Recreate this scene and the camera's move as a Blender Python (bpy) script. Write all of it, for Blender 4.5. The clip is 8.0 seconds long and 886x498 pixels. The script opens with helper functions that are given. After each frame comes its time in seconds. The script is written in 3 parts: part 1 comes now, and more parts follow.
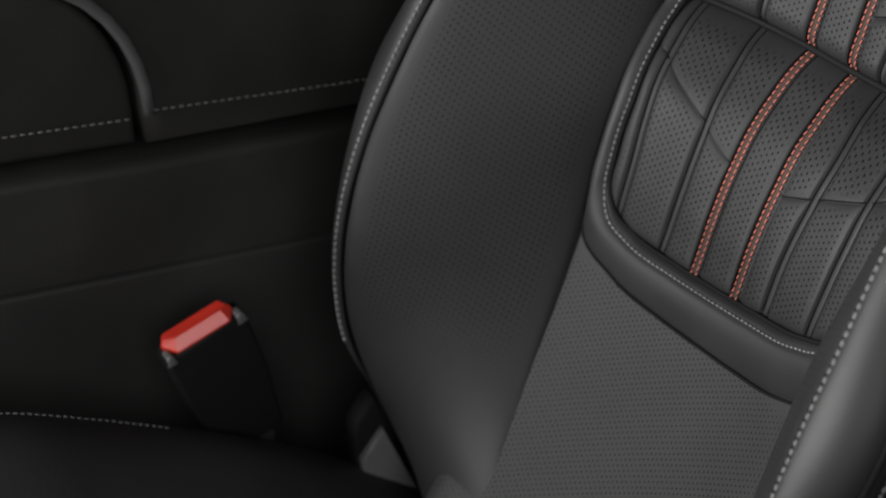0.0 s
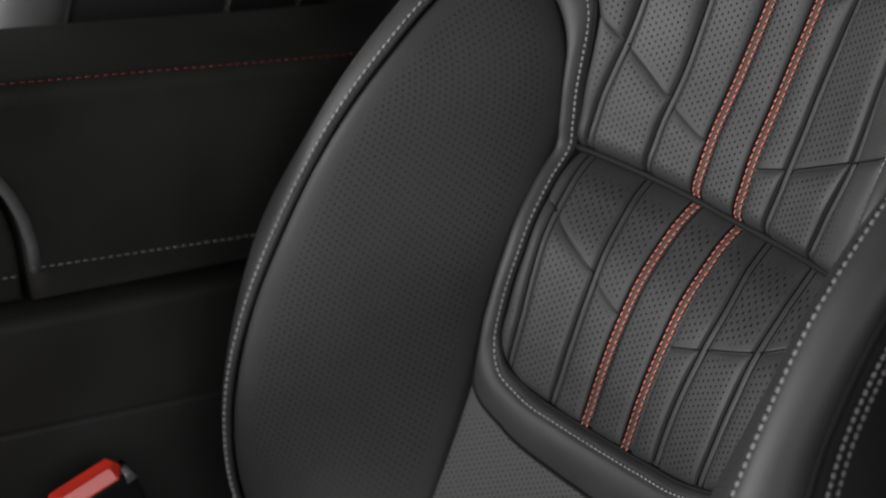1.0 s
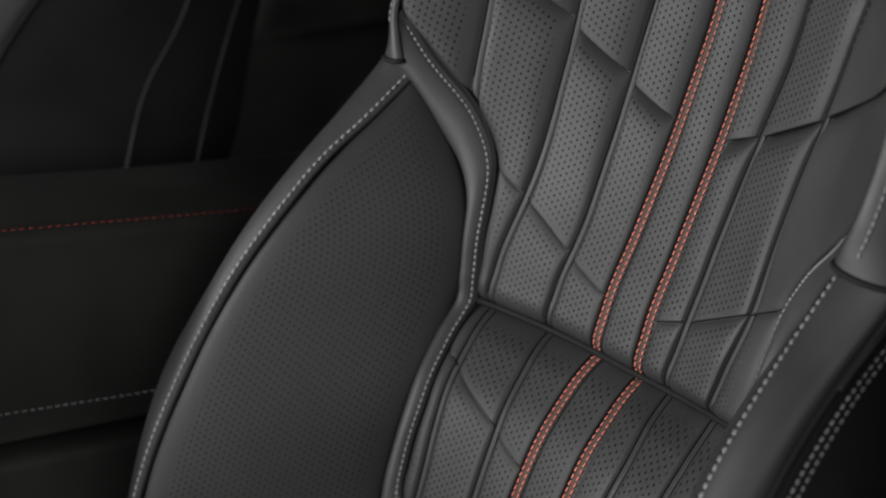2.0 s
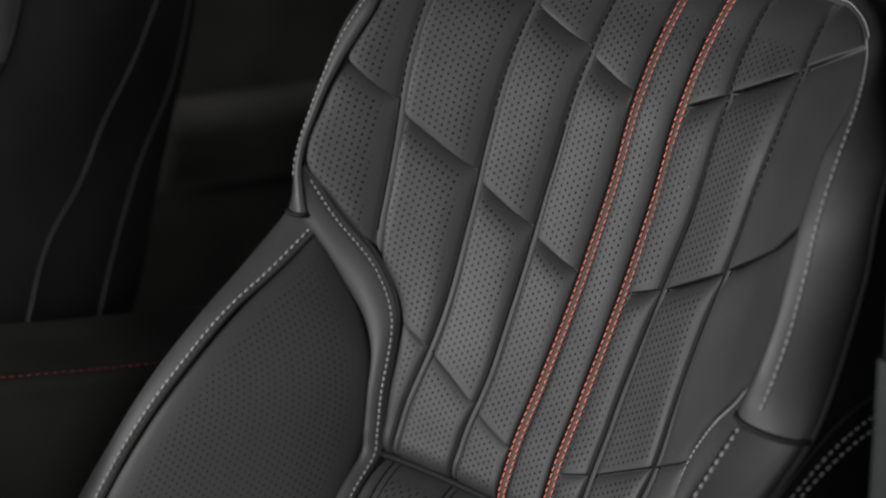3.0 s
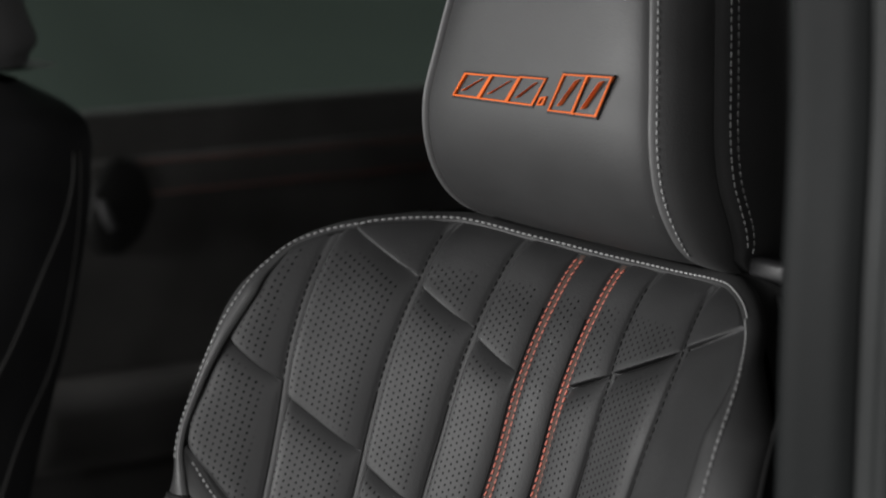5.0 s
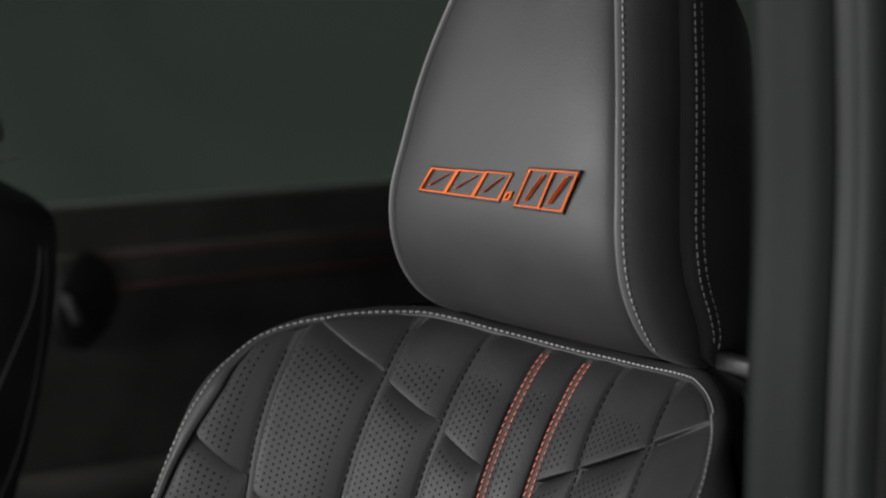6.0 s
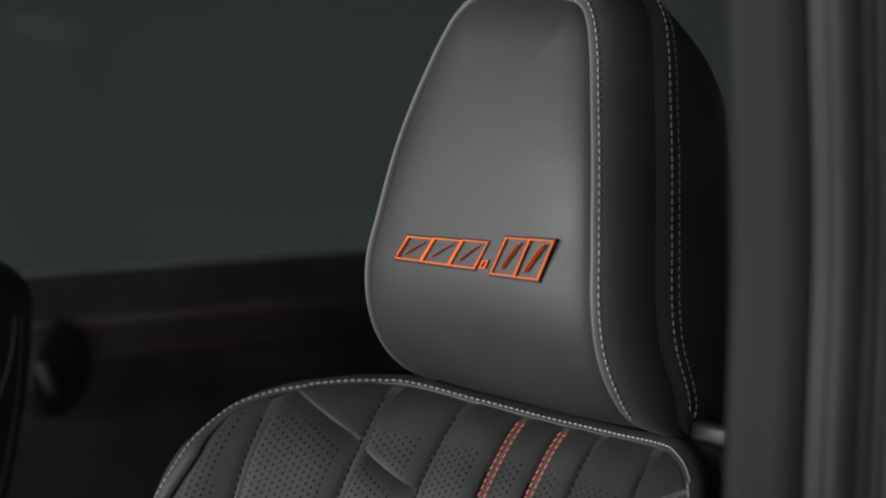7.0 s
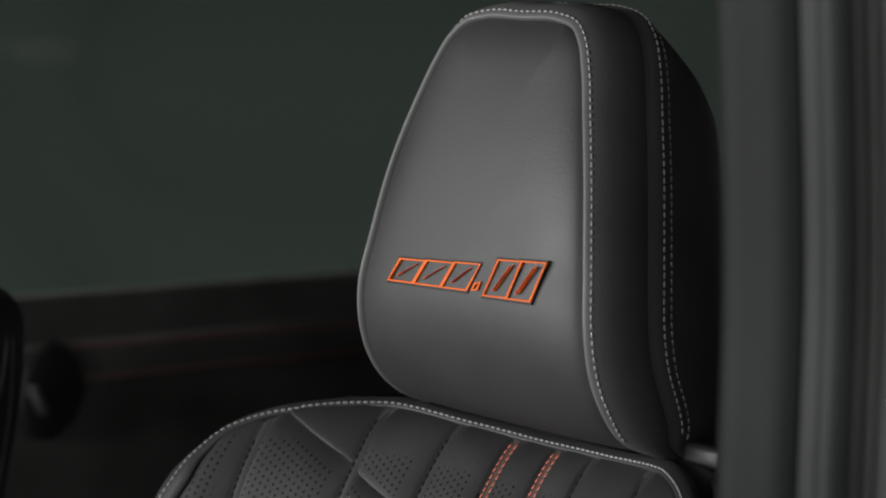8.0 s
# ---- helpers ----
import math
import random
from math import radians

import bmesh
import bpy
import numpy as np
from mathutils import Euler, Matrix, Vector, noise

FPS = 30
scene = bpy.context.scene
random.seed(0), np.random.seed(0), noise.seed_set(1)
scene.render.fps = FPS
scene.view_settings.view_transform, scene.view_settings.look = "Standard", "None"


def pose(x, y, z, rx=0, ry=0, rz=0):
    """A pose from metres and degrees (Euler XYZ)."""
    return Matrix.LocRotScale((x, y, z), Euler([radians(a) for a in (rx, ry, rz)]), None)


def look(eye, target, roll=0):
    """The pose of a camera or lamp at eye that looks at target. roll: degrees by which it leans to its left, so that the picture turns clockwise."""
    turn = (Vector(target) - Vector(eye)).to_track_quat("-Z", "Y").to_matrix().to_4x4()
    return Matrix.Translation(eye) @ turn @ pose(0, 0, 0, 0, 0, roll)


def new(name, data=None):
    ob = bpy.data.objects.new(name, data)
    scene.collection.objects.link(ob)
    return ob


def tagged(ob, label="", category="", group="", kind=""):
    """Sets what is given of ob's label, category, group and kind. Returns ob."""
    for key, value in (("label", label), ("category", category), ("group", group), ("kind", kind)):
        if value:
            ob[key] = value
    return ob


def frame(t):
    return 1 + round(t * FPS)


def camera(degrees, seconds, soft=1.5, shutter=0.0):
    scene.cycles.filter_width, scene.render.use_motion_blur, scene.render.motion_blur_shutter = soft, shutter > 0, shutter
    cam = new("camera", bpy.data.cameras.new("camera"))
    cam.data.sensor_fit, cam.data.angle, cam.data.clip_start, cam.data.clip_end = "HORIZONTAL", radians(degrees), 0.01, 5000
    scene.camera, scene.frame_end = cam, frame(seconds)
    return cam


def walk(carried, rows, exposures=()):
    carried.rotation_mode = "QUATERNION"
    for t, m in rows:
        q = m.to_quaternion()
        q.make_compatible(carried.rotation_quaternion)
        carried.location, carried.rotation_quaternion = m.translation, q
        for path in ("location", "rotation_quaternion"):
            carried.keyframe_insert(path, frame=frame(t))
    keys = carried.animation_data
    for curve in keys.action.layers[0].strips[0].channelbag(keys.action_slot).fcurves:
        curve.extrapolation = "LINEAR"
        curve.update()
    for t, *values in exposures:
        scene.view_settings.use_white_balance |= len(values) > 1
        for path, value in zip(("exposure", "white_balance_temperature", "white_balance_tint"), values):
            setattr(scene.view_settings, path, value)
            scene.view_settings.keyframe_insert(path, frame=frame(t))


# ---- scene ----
# ---------------------------------------------------------------- camera
EYE = (0.91, -0.68, 1.2725)


def aim(yaw, pitch, roll):
    y, p = radians(yaw), radians(pitch)
    ahead = Vector((-math.sin(y) * math.cos(p), math.cos(y) * math.cos(p), math.sin(p)))
    return look(EYE, Vector(EYE) + ahead, roll)


cam = camera(23.315, 8.0, soft=1.9)
cam.data.dof.use_dof, cam.data.dof.focus_distance, cam.data.dof.aperture_fstop = True, 1.28, 6.3
walk(cam, [
    (0.0, aim(59.967, -30.627, 0.193)),
    (0.5, aim(58.338, -28.686, 0.675)),
    (1.0, aim(56.687, -26.492, 1.154)),
    (1.5, aim(55.243, -24.407, 1.577)),
    (3.0, aim(51.357, -18.128, 2.621)),
    (3.5, aim(50.182, -16.090, 2.872)),
    (4.0, aim(49.400, -14.000, 3.000)),
    (4.5, aim(48.944, -12.103, 3.072)),
    (6.0, aim(47.775, -7.930, 3.363)),
    (6.5, aim(47.474, -6.865, 3.427)),
    (7.0, aim(47.242, -6.073, 3.463)),
    (7.5, aim(47.104, -5.633, 3.492)),
    (8.0, aim(47.071, -5.474, 3.470)),
])

# ---------------------------------------------------------------- world and light
world = bpy.data.worlds.new("studio")
scene.world = world
world.use_nodes = True
world.node_tree.nodes["Background"].inputs[0].default_value = (1.0, 1.0, 0.98, 1)
world.node_tree.nodes["Background"].inputs[1].default_value = 0.21


def softbox(eye, target, w, h, watts, colour):
    lamp = bpy.data.lights.new("softbox", "AREA")
    lamp.shape, lamp.size, lamp.size_y, lamp.energy, lamp.color = "RECTANGLE", w, h, watts, colour
    ob = new("softbox", lamp)
    ob.matrix_world = look(eye, target)
    return ob


softbox((-1.0, -2.85, 1.32), (0.0, 0.1, 0.9), 3.0, 0.75, 118, (1.0, 0.99, 0.985))
softbox((1.9, -0.9, 1.62), (0.0, 0.1, 0.85), 1.5, 1.1, 11.5, (1.0, 0.985, 0.985))
softbox((-3.4, 1.4, 3.4), (-4.6, 1.6, 1.2), 1.5, 1.0, 31, (0.92, 1.0, 0.94))


# ---------------------------------------------------------------- materials
def material(name, colour, rough=0.5, metal=0.0, grain=900.0, bump=0.15, vary=0.25, coarse=9.0, perf=None, spec=0.5, wrinkle=0.0):
    """Grained surface; perf = (pitch_x, pitch_z, radius) adds punched holes in metres on the mesh's own coordinates."""
    mat = bpy.data.materials.new(name)
    mat.use_nodes = True
    nt = mat.node_tree
    bsdf = nt.nodes["Principled BSDF"]
    bsdf.inputs["Metallic"].default_value = metal
    bsdf.inputs["Specular IOR Level"].default_value = spec
    L = nt.links.new

    def node(kind, **kw):
        n = nt.nodes.new(kind)
        for key, value in kw.items():
            if key == "op":
                n.operation = value
            else:
                n.inputs[int(key[1:])].default_value = value
        return n

    tex = node("ShaderNodeTexCoord")
    big = node("ShaderNodeTexNoise", i2=coarse, i3=4.0)
    L(tex.outputs["Object"], big.inputs["Vector"])
    fine = node("ShaderNodeTexVoronoi", i2=grain)
    L(tex.outputs["Object"], fine.inputs["Vector"])
    mid = node("ShaderNodeTexNoise", i2=grain * 0.45, i3=3.0)
    L(tex.outputs["Object"], mid.inputs["Vector"])
    mix = node("ShaderNodeMapRange", i1=0.3, i2=0.7, i3=1 - vary, i4=1 + vary)
    L(big.outputs["Fac"], mix.inputs[0])
    mul = nt.nodes.new("ShaderNodeVectorMath")
    mul.operation = "SCALE"
    mul.inputs[0].default_value = colour
    L(mix.outputs[0], mul.inputs["Scale"])
    rr = node("ShaderNodeMapRange", i1=0.3, i2=0.7, i3=max(0.05, rough - 0.06), i4=min(1, rough + 0.06))
    L(big.outputs["Fac"], rr.inputs[0])
    L(rr.outputs[0], bsdf.inputs["Roughness"])
    height = node("ShaderNodeMath", op="ADD")
    L(fine.outputs["Distance"], height.inputs[0])
    L(mid.outputs["Fac"], height.inputs[1])
    bmp = node("ShaderNodeBump", i0=bump, i1=0.0006)
    L(height.outputs[0], bmp.inputs["Height"])
    colour_out, normal_out = mul.outputs[0], bmp.outputs[0]
    if wrinkle:
        soft = node("ShaderNodeTexNoise", i2=42.0, i3=3.0, i5=0.0)
        L(tex.outputs["Object"], soft.inputs["Vector"])
        b3 = node("ShaderNodeBump", i0=wrinkle, i1=0.004)
        L(soft.outputs["Fac"], b3.inputs["Height"])
        L(normal_out, b3.inputs["Normal"])
        normal_out = b3.outputs[0]
    if perf:
        px, pz, rad = perf
        uv = nt.nodes.new("ShaderNodeUVMap")
        uv.uv_map = "metres"
        sep = node("ShaderNodeSeparateXYZ")
        L(uv.outputs[0], sep.inputs[0])
        cx = node("ShaderNodeMath", op="DIVIDE", i1=px)
        L(sep.outputs[0], cx.inputs[0])
        fx = node("ShaderNodeMath", op="FLOOR")
        L(cx.outputs[0], fx.inputs[0])
        half = node("ShaderNodeMath", op="MULTIPLY", i1=0.5)
        L(fx.outputs[0], half.inputs[0])
        cz = node("ShaderNodeMath", op="DIVIDE", i1=pz)
        L(sep.outputs[1], cz.inputs[0])
        czs = node("ShaderNodeMath", op="ADD")
        L(cz.outputs[0], czs.inputs[0])
        L(half.outputs[0], czs.inputs[1])
        rx = node("ShaderNodeMath", op="FRACT")
        L(cx.outputs[0], rx.inputs[0])
        rz = node("ShaderNodeMath", op="FRACT")
        L(czs.outputs[0], rz.inputs[0])
        parts_ = []
        for source, pitch in ((rx, px * 1.25), (rz, pz * 0.85)):
            c = node("ShaderNodeMath", op="SUBTRACT", i1=0.5)
            L(source.outputs[0], c.inputs[0])
            m = node("ShaderNodeMath", op="MULTIPLY", i1=pitch)
            L(c.outputs[0], m.inputs[0])
            q = node("ShaderNodeMath", op="POWER", i1=2.0)
            ab = node("ShaderNodeMath", op="ABSOLUTE")
            L(m.outputs[0], ab.inputs[0])
            L(ab.outputs[0], q.inputs[0])
            parts_.append(q)
        add = node("ShaderNodeMath", op="ADD")
        L(parts_[0].outputs[0], add.inputs[0])
        L(parts_[1].outputs[0], add.inputs[1])
        root = node("ShaderNodeMath", op="SQRT")
        L(add.outputs[0], root.inputs[0])
        hole = node("ShaderNodeMapRange", i1=rad * 0.65, i2=rad * 1.35, i3=1.0, i4=0.0)
        hole.interpolation_type = "SMOOTHSTEP"
        L(root.outputs[0], hole.inputs[0])
        mask = nt.nodes.new("ShaderNodeAttribute")
        mask.attribute_name = "punched"
        on = node("ShaderNodeMath", op="MULTIPLY")
        L(hole.outputs[0], on.inputs[0])
        L(mask.outputs["Fac"], on.inputs[1])
        dark = nt.nodes.new("ShaderNodeMix")
        dark.data_type = "RGBA"
        L(on.outputs[0], dark.inputs[0])
        L(colour_out, dark.inputs[6])
        dark.inputs[7].default_value = (0.005, 0.005, 0.005, 1)
        colour_out = dark.outputs[2]
        matt = node("ShaderNodeMapRange", i1=0.0, i2=1.0, i3=spec, i4=0.0)
        L(on.outputs[0], matt.inputs[0])
        L(matt.outputs[0], bsdf.inputs["Specular IOR Level"])
        b2 = node("ShaderNodeBump", i0=0.12, i1=0.001)
        b2.invert = True
        L(on.outputs[0], b2.inputs["Height"])
        L(normal_out, b2.inputs["Normal"])
        normal_out = b2.outputs[0]
    L(colour_out, bsdf.inputs["Base Color"])
    L(normal_out, bsdf.inputs["Normal"])
    return mat


M = {
    "quilt": material("quilted_leather", (0.028, 0.028, 0.0287), 0.56, spec=0.47, wrinkle=.16, perf=(0.0037, 0.0043, 0.00070)),
    "lumbar": material("perforated_leather", (0.045, 0.0447, 0.045), 0.57, spec=0.5, wrinkle=.10, perf=(0.0034, 0.0036, 0.00052)),
    "bolster": material("bolster_leather", (0.024, 0.0238, 0.024), 0.53, spec=0.5, wrinkle=.10, perf=(0.0040, 0.0042, 0.00062)),
    "smooth": material("smooth_leather", (0.032, 0.0319, 0.0324), 0.55, bump=0.1, spec=0.58, wrinkle=.10),
    "dark": material("black_leather", (0.019, 0.019, 0.020), 0.45),
    # paler than the face leather: fill light put into the colour
    "headside": material("lightened_side_leather", (0.12, 0.1195, 0.12), 0.5),
    "white": material("pale_thread", (0.31, 0.31, 0.31), 0.6, grain=3000),
    "grey": material("grey_thread", (0.27, 0.265, 0.265), 0.6, grain=3000),
    "red": material("red_orange_thread", (0.72, 0.21, 0.15), 0.55, grain=3000),
    "dull_red": material("dull_red_thread", (0.30, 0.05, 0.04), 0.65, grain=3000),
    "tape": material("red_brown_tape", (0.085, 0.055, 0.045), 0.7, grain=2500, spec=0.3),
    "badge": material("orange_badge", (0.93, 0.17, 0.02), 0.55, grain=2500, spec=0.2),
    "plastic": material("black_plastic", (0.030, 0.030, 0.029), 0.5),
    # thread black, also laid into creases and gaps to draw their shade
    "seam": material("black_thread_and_shade", (0.012, 0.012, 0.012), 0.7, spec=0.2),
    "console": material("console_vinyl", (0.033, 0.0325, 0.031), 0.46, spec=0.32),
    # darkened leather for the shade drawn round the badge marks
    "mark_shade": material("mark_shade_leather", (0.020, 0.019, 0.019), 0.6, spec=0.3),
    "button": material("red_button", (0.86, 0.05, 0.03), 0.24, grain=200, bump=0.02, spec=1.0),
    "clear": material("grey_plastic", (0.17, 0.17, 0.17), 0.35),
    "chrome": material("chrome", (0.6, 0.6, 0.6), 0.18, metal=1.0, bump=0.02),
    "pillar": material("pillar_trim", (0.0055, 0.0068, 0.0070), 0.6, spec=0.28, grain=700),
    "pillar_low": material("lower_pillar_trim", (0.024, 0.0262, 0.0262), 0.6, spec=0.3, grain=700),
    "seal": material("door_seal", (0.028, 0.030, 0.030), 0.55, spec=0.3),
    "door": material("door_trim", (0.098, 0.095, 0.091), 0.55),
    "carpet": material("carpet", (0.015, 0.015, 0.015), 0.9, grain=500, bump=0.6),
    "headliner": material("headliner", (0.05, 0.05, 0.05), 0.9),
    "studio": material("studio_wall", (0.17, 0.195, 0.18), 0.85, grain=30, coarse=1.2, vary=0.18),
    "studio_floor": material("studio_floor", (0.06, 0.06, 0.06), 0.5, grain=60),
    "belt": material("belt_webbing", (0.03, 0.03, 0.03), 0.7),
}
glass = bpy.data.materials.new("window_glass")
glass.use_nodes = True
g = glass.node_tree.nodes["Principled BSDF"]
g.inputs["Base Color"].default_value = (0.55, 0.62, 0.58, 1)
g.inputs["Roughness"].default_value = 0.02
g.inputs["Transmission Weight"].default_value = 1.0
g.inputs["IOR"].default_value = 1.1
M["glass"] = glass


# ---------------------------------------------------------------- mesh helpers
def stands(ob):
    """Where an object stands in the world."""
    own = ob.matrix_parent_inverse @ ob.matrix_basis if ob.parent else ob.matrix_basis
    return stands(ob.parent) @ own if ob.parent else own


def place(ob, parent, mat, label):
    if parent:
        ob.parent = parent
        ob.matrix_parent_inverse = stands(parent).inverted()
    if mat:
        ob.data.materials.append(M[mat])
    return tagged(ob, label)


def mesh(name, verts, faces, mat, parent=None, label="", smooth=True, uv=None, punched=None):
    me = bpy.data.meshes.new(name)
    me.from_pydata([tuple(v) for v in verts], [], [tuple(f) for f in faces])
    me.polygons.foreach_set("use_smooth", [smooth] * len(me.polygons))
    if uv is not None:
        layer = me.uv_layers.new(name="metres")
        idx = np.empty(len(me.loops), dtype=np.int32)
        me.loops.foreach_get("vertex_index", idx)
        layer.data.foreach_set("uv", np.asarray(uv, dtype=np.float32)[idx].ravel())
    if punched is not None:
        at = me.attributes.new("punched", "FLOAT", "POINT")
        at.data.foreach_set("value", np.asarray(punched, dtype=np.float32).ravel())
    me.update()
    return place(new(name, me), parent, mat, label)


def part(name, bm, mat, parent=None, label="", smooth=True):
    me = bpy.data.meshes.new(name)
    bmesh.ops.recalc_face_normals(bm, faces=bm.faces)
    bm.to_mesh(me)
    bm.free()
    me.polygons.foreach_set("use_smooth", [smooth] * len(me.polygons))
    return place(new(name, me), parent, mat, label)


def grid_faces(rows, cols, flip=False, wrap=False):
    out = []
    for r in range(rows - 1):
        for c in range(cols if wrap else cols - 1):
            d = (c + 1) % cols
            q = (r * cols + c, r * cols + d, (r + 1) * cols + d, (r + 1) * cols + c)
            out.append(q[::-1] if flip else q)
    return out


def sheet(name, P, mat, parent=None, label="", uv=None, punched=None, flip=False):
    """A mesh from a grid of points P[rows, cols, 3]."""
    r, c, _ = P.shape
    return mesh(name, P.reshape(-1, 3), grid_faces(r, c, flip), mat, parent, label, True,
                None if uv is None else uv.reshape(-1, 2), None if punched is None else punched.ravel())


def ease(x, knots):
    """Smooth curve through (x, y) knots."""
    k = np.array(knots, float)
    xs, ys = k[:, 0], k[:, 1]
    m = np.gradient(ys, xs)
    x = np.clip(np.asarray(x, float), xs[0], xs[-1])
    i = np.clip(np.searchsorted(xs, x) - 1, 0, len(xs) - 2)
    h = xs[i + 1] - xs[i]
    s = (x - xs[i]) / h
    return ((2 * s**3 - 3 * s**2 + 1) * ys[i] + (s**3 - 2 * s**2 + s) * h * m[i]
            + (-2 * s**3 + 3 * s**2) * ys[i + 1] + (s**3 - s**2) * h * m[i + 1])


def trace(points, n):
    """n points at even steps along a smooth line through the given ones."""
    p = np.array(points, float)
    s = np.r_[0, np.cumsum(np.linalg.norm(np.diff(p, axis=0), axis=1))]
    fine = np.linspace(0, s[-1], 600)
    q = np.stack([ease(fine, np.c_[s, p[:, k]]) for k in range(p.shape[1])], 1)
    t = np.r_[0, np.cumsum(np.linalg.norm(np.diff(q, axis=0), axis=1))]
    u = np.linspace(0, t[-1], n)
    return np.stack([np.interp(u, t, q[:, k]) for k in range(p.shape[1])], 1)


def stitch_row(name, line, mat, parent, pitch=0.0052, length=0.0040, rad=0.0008, label="", lift=(0, -0.0008, 0), slant=0.0):
    """A row of thread stitches, each a small rounded bar, along a line of points."""
    line = np.asarray(line, float) + np.array(lift)
    s = np.r_[0, np.cumsum(np.linalg.norm(np.diff(line, axis=0), axis=1))]
    n = int(s[-1] / pitch)
    verts, faces = [], []
    for i in range(n):
        a, b = (i + 0.5) * pitch - length / 2, (i + 0.5) * pitch + length / 2
        A = np.array([np.interp(a, s, line[:, k]) for k in range(3)])
        B = np.array([np.interp(b, s, line[:, k]) for k in range(3)])
        d = (B - A) / (np.linalg.norm(B - A) + 1e-9)
        side = np.cross(d, (0.3, -1, 0.2))
        side /= np.linalg.norm(side) + 1e-9
        up = np.cross(side, d)
        A, B = A - side * slant, B + side * slant
        base = len(verts)
        for f, r in ((0.0, 0.35), (0.18, 1.0), (0.82, 1.0), (1.0, 0.35)):
            for k in range(6):
                w = k * math.pi / 3
                verts.append(A + (B - A) * f + rad * r * (math.cos(w) * side + math.sin(w) * up))
        for r in range(3):
            for k in range(6):
                faces.append((base + r * 6 + k, base + r * 6 + (k + 1) % 6, base + r * 6 + 6 + (k + 1) % 6, base + r * 6 + 6 + k))
        faces.append(tuple(base + k for k in range(5, -1, -1)))
        faces.append(tuple(base + 18 + k for k in range(6)))
    return tagged(mesh(name, verts, faces, mat, parent, label), kind="stuff")


def cord(name, line, rad, mat, parent, label="", sides=8):
    """A round cord along a line."""
    line = np.asarray(line, float)
    tan = np.gradient(line, axis=0)
    tan /= np.linalg.norm(tan, axis=1)[:, None] + 1e-9
    side = np.cross(tan, (0.31, -0.9, 0.3))
    side /= np.linalg.norm(side, axis=1)[:, None] + 1e-9
    up = np.cross(side, tan)
    w = np.arange(sides) * 2 * math.pi / sides
    P = line[:, None] + rad * (np.cos(w)[None, :, None] * side[:, None] + np.sin(w)[None, :, None] * up[:, None])
    faces = grid_faces(len(line), sides, wrap=True)
    faces += [tuple(range(sides - 1, -1, -1)), tuple(range((len(line) - 1) * sides, len(line) * sides))]
    return mesh(name, P.reshape(-1, 3), faces, mat, parent, label)


def box(x0, x1, y0, y1, z0, z1, bevel=0.0, seg=2):
    bm = bmesh.new()
    bmesh.ops.create_cube(bm, size=1)
    for v in bm.verts:
        v.co = Vector((x0 + (v.co.x + 0.5) * (x1 - x0), y0 + (v.co.y + 0.5) * (y1 - y0), z0 + (v.co.z + 0.5) * (z1 - z0)))
    if bevel:
        bmesh.ops.bevel(bm, geom=list(bm.edges), offset=bevel, segments=seg, profile=0.5, affect="EDGES")
    return bm


def slab(outline, x0, x1, bevel=0.0, seg=3):
    """A (y, z) outline drawn out from x0 to x1."""
    bm = bmesh.new()
    a = [bm.verts.new((x0, y, z)) for y, z in outline]
    b = [bm.verts.new((x1, y, z)) for y, z in outline]
    caps = [bm.faces.new(a), bm.faces.new(b[::-1])]
    n = len(a)
    for i in range(n):
        bm.faces.new((a[i], b[i], b[(i + 1) % n], a[(i + 1) % n]))
    bmesh.ops.recalc_face_normals(bm, faces=bm.faces)
    if bevel:
        rim = [e for f in caps for e in f.edges]
        bmesh.ops.bevel(bm, geom=rim, offset=bevel, segments=seg, profile=0.5, affect="EDGES")
    return bm


def thing(name, at, label, category, group="", kind=""):
    ob = new(name)
    ob.location = at
    ob.empty_display_size = 0.05
    ob.matrix_basis = Matrix.Translation(at)
    return tagged(ob, label, category, group, kind)


# ---------------------------------------------------------------- the seat: forms
BACK = ((.30, -.11), (.36, -.075), (.45, -.015), (.52, .026), (.562, .045), (.60, .056), (.635, .069), (.66, .082), (.685, .103),
        (.703, .120), (.72, .124), (.742, .129), (.78, .146), (.848, .176), (.90, .195), (.961, .213), (1.0, .233), (1.028, .255), (1.05, .285))
EDGE = ((.5605, .03), (.563, .055), (.5675, .088), (.576, .108), (.590, .1185), (.61, .121), (.65, .124), (.70, .127), (.74, .130), (.77, .133), (.798, .138),
        (.822, .154), (.84, .172), (.86, .192), (.882, .214), (.894, .219), (.923, .217), (.952, .212), (.979, .207), (1.0, .203), (1.013, .196),
        (1.022, .184), (1.032, .156), (1.037, .125))
RIDGE_X = ((.30, .205), (.341, .212), (.388, .220), (.456, .226), (.50, .228), (.549, .228), (.595, .229), (.648, .227), (.674, .226), (.72, .221),
           (.76, .214), (.798, .208), (.813, .204), (.829, .201), (.842, .199))
RIDGE_Y = ((.30, -.045), (.341, -.062), (.388, -.08), (.456, -.104), (.50, -.107), (.549, -.102), (.595, -.087), (.648, -.063), (.674, -.049), (.72, -.022),
           (.76, .008), (.798, .045), (.813, .064), (.829, .083), (.842, .098))
INNER_X = ((.30, .06), (.345, .074), (.384, .088), (.429, .105), (.482, .116), (.54, .125), (.584, .131), (.646, .134), (.704, .139), (.744, .142), (.779, .152), (.809, .175), (.829, .194), (.842, .197))
BAND_IN = ((.2115, .884), (.187, .856), (.154, .824), (.138, .798), (.133, .769), (.130, .74), (.1265, .70), (.1235, .65), (.121, .61), (.1185, .592),
           (.109, .578), (.085, .5685), (.036, .5630), (0, .5620))
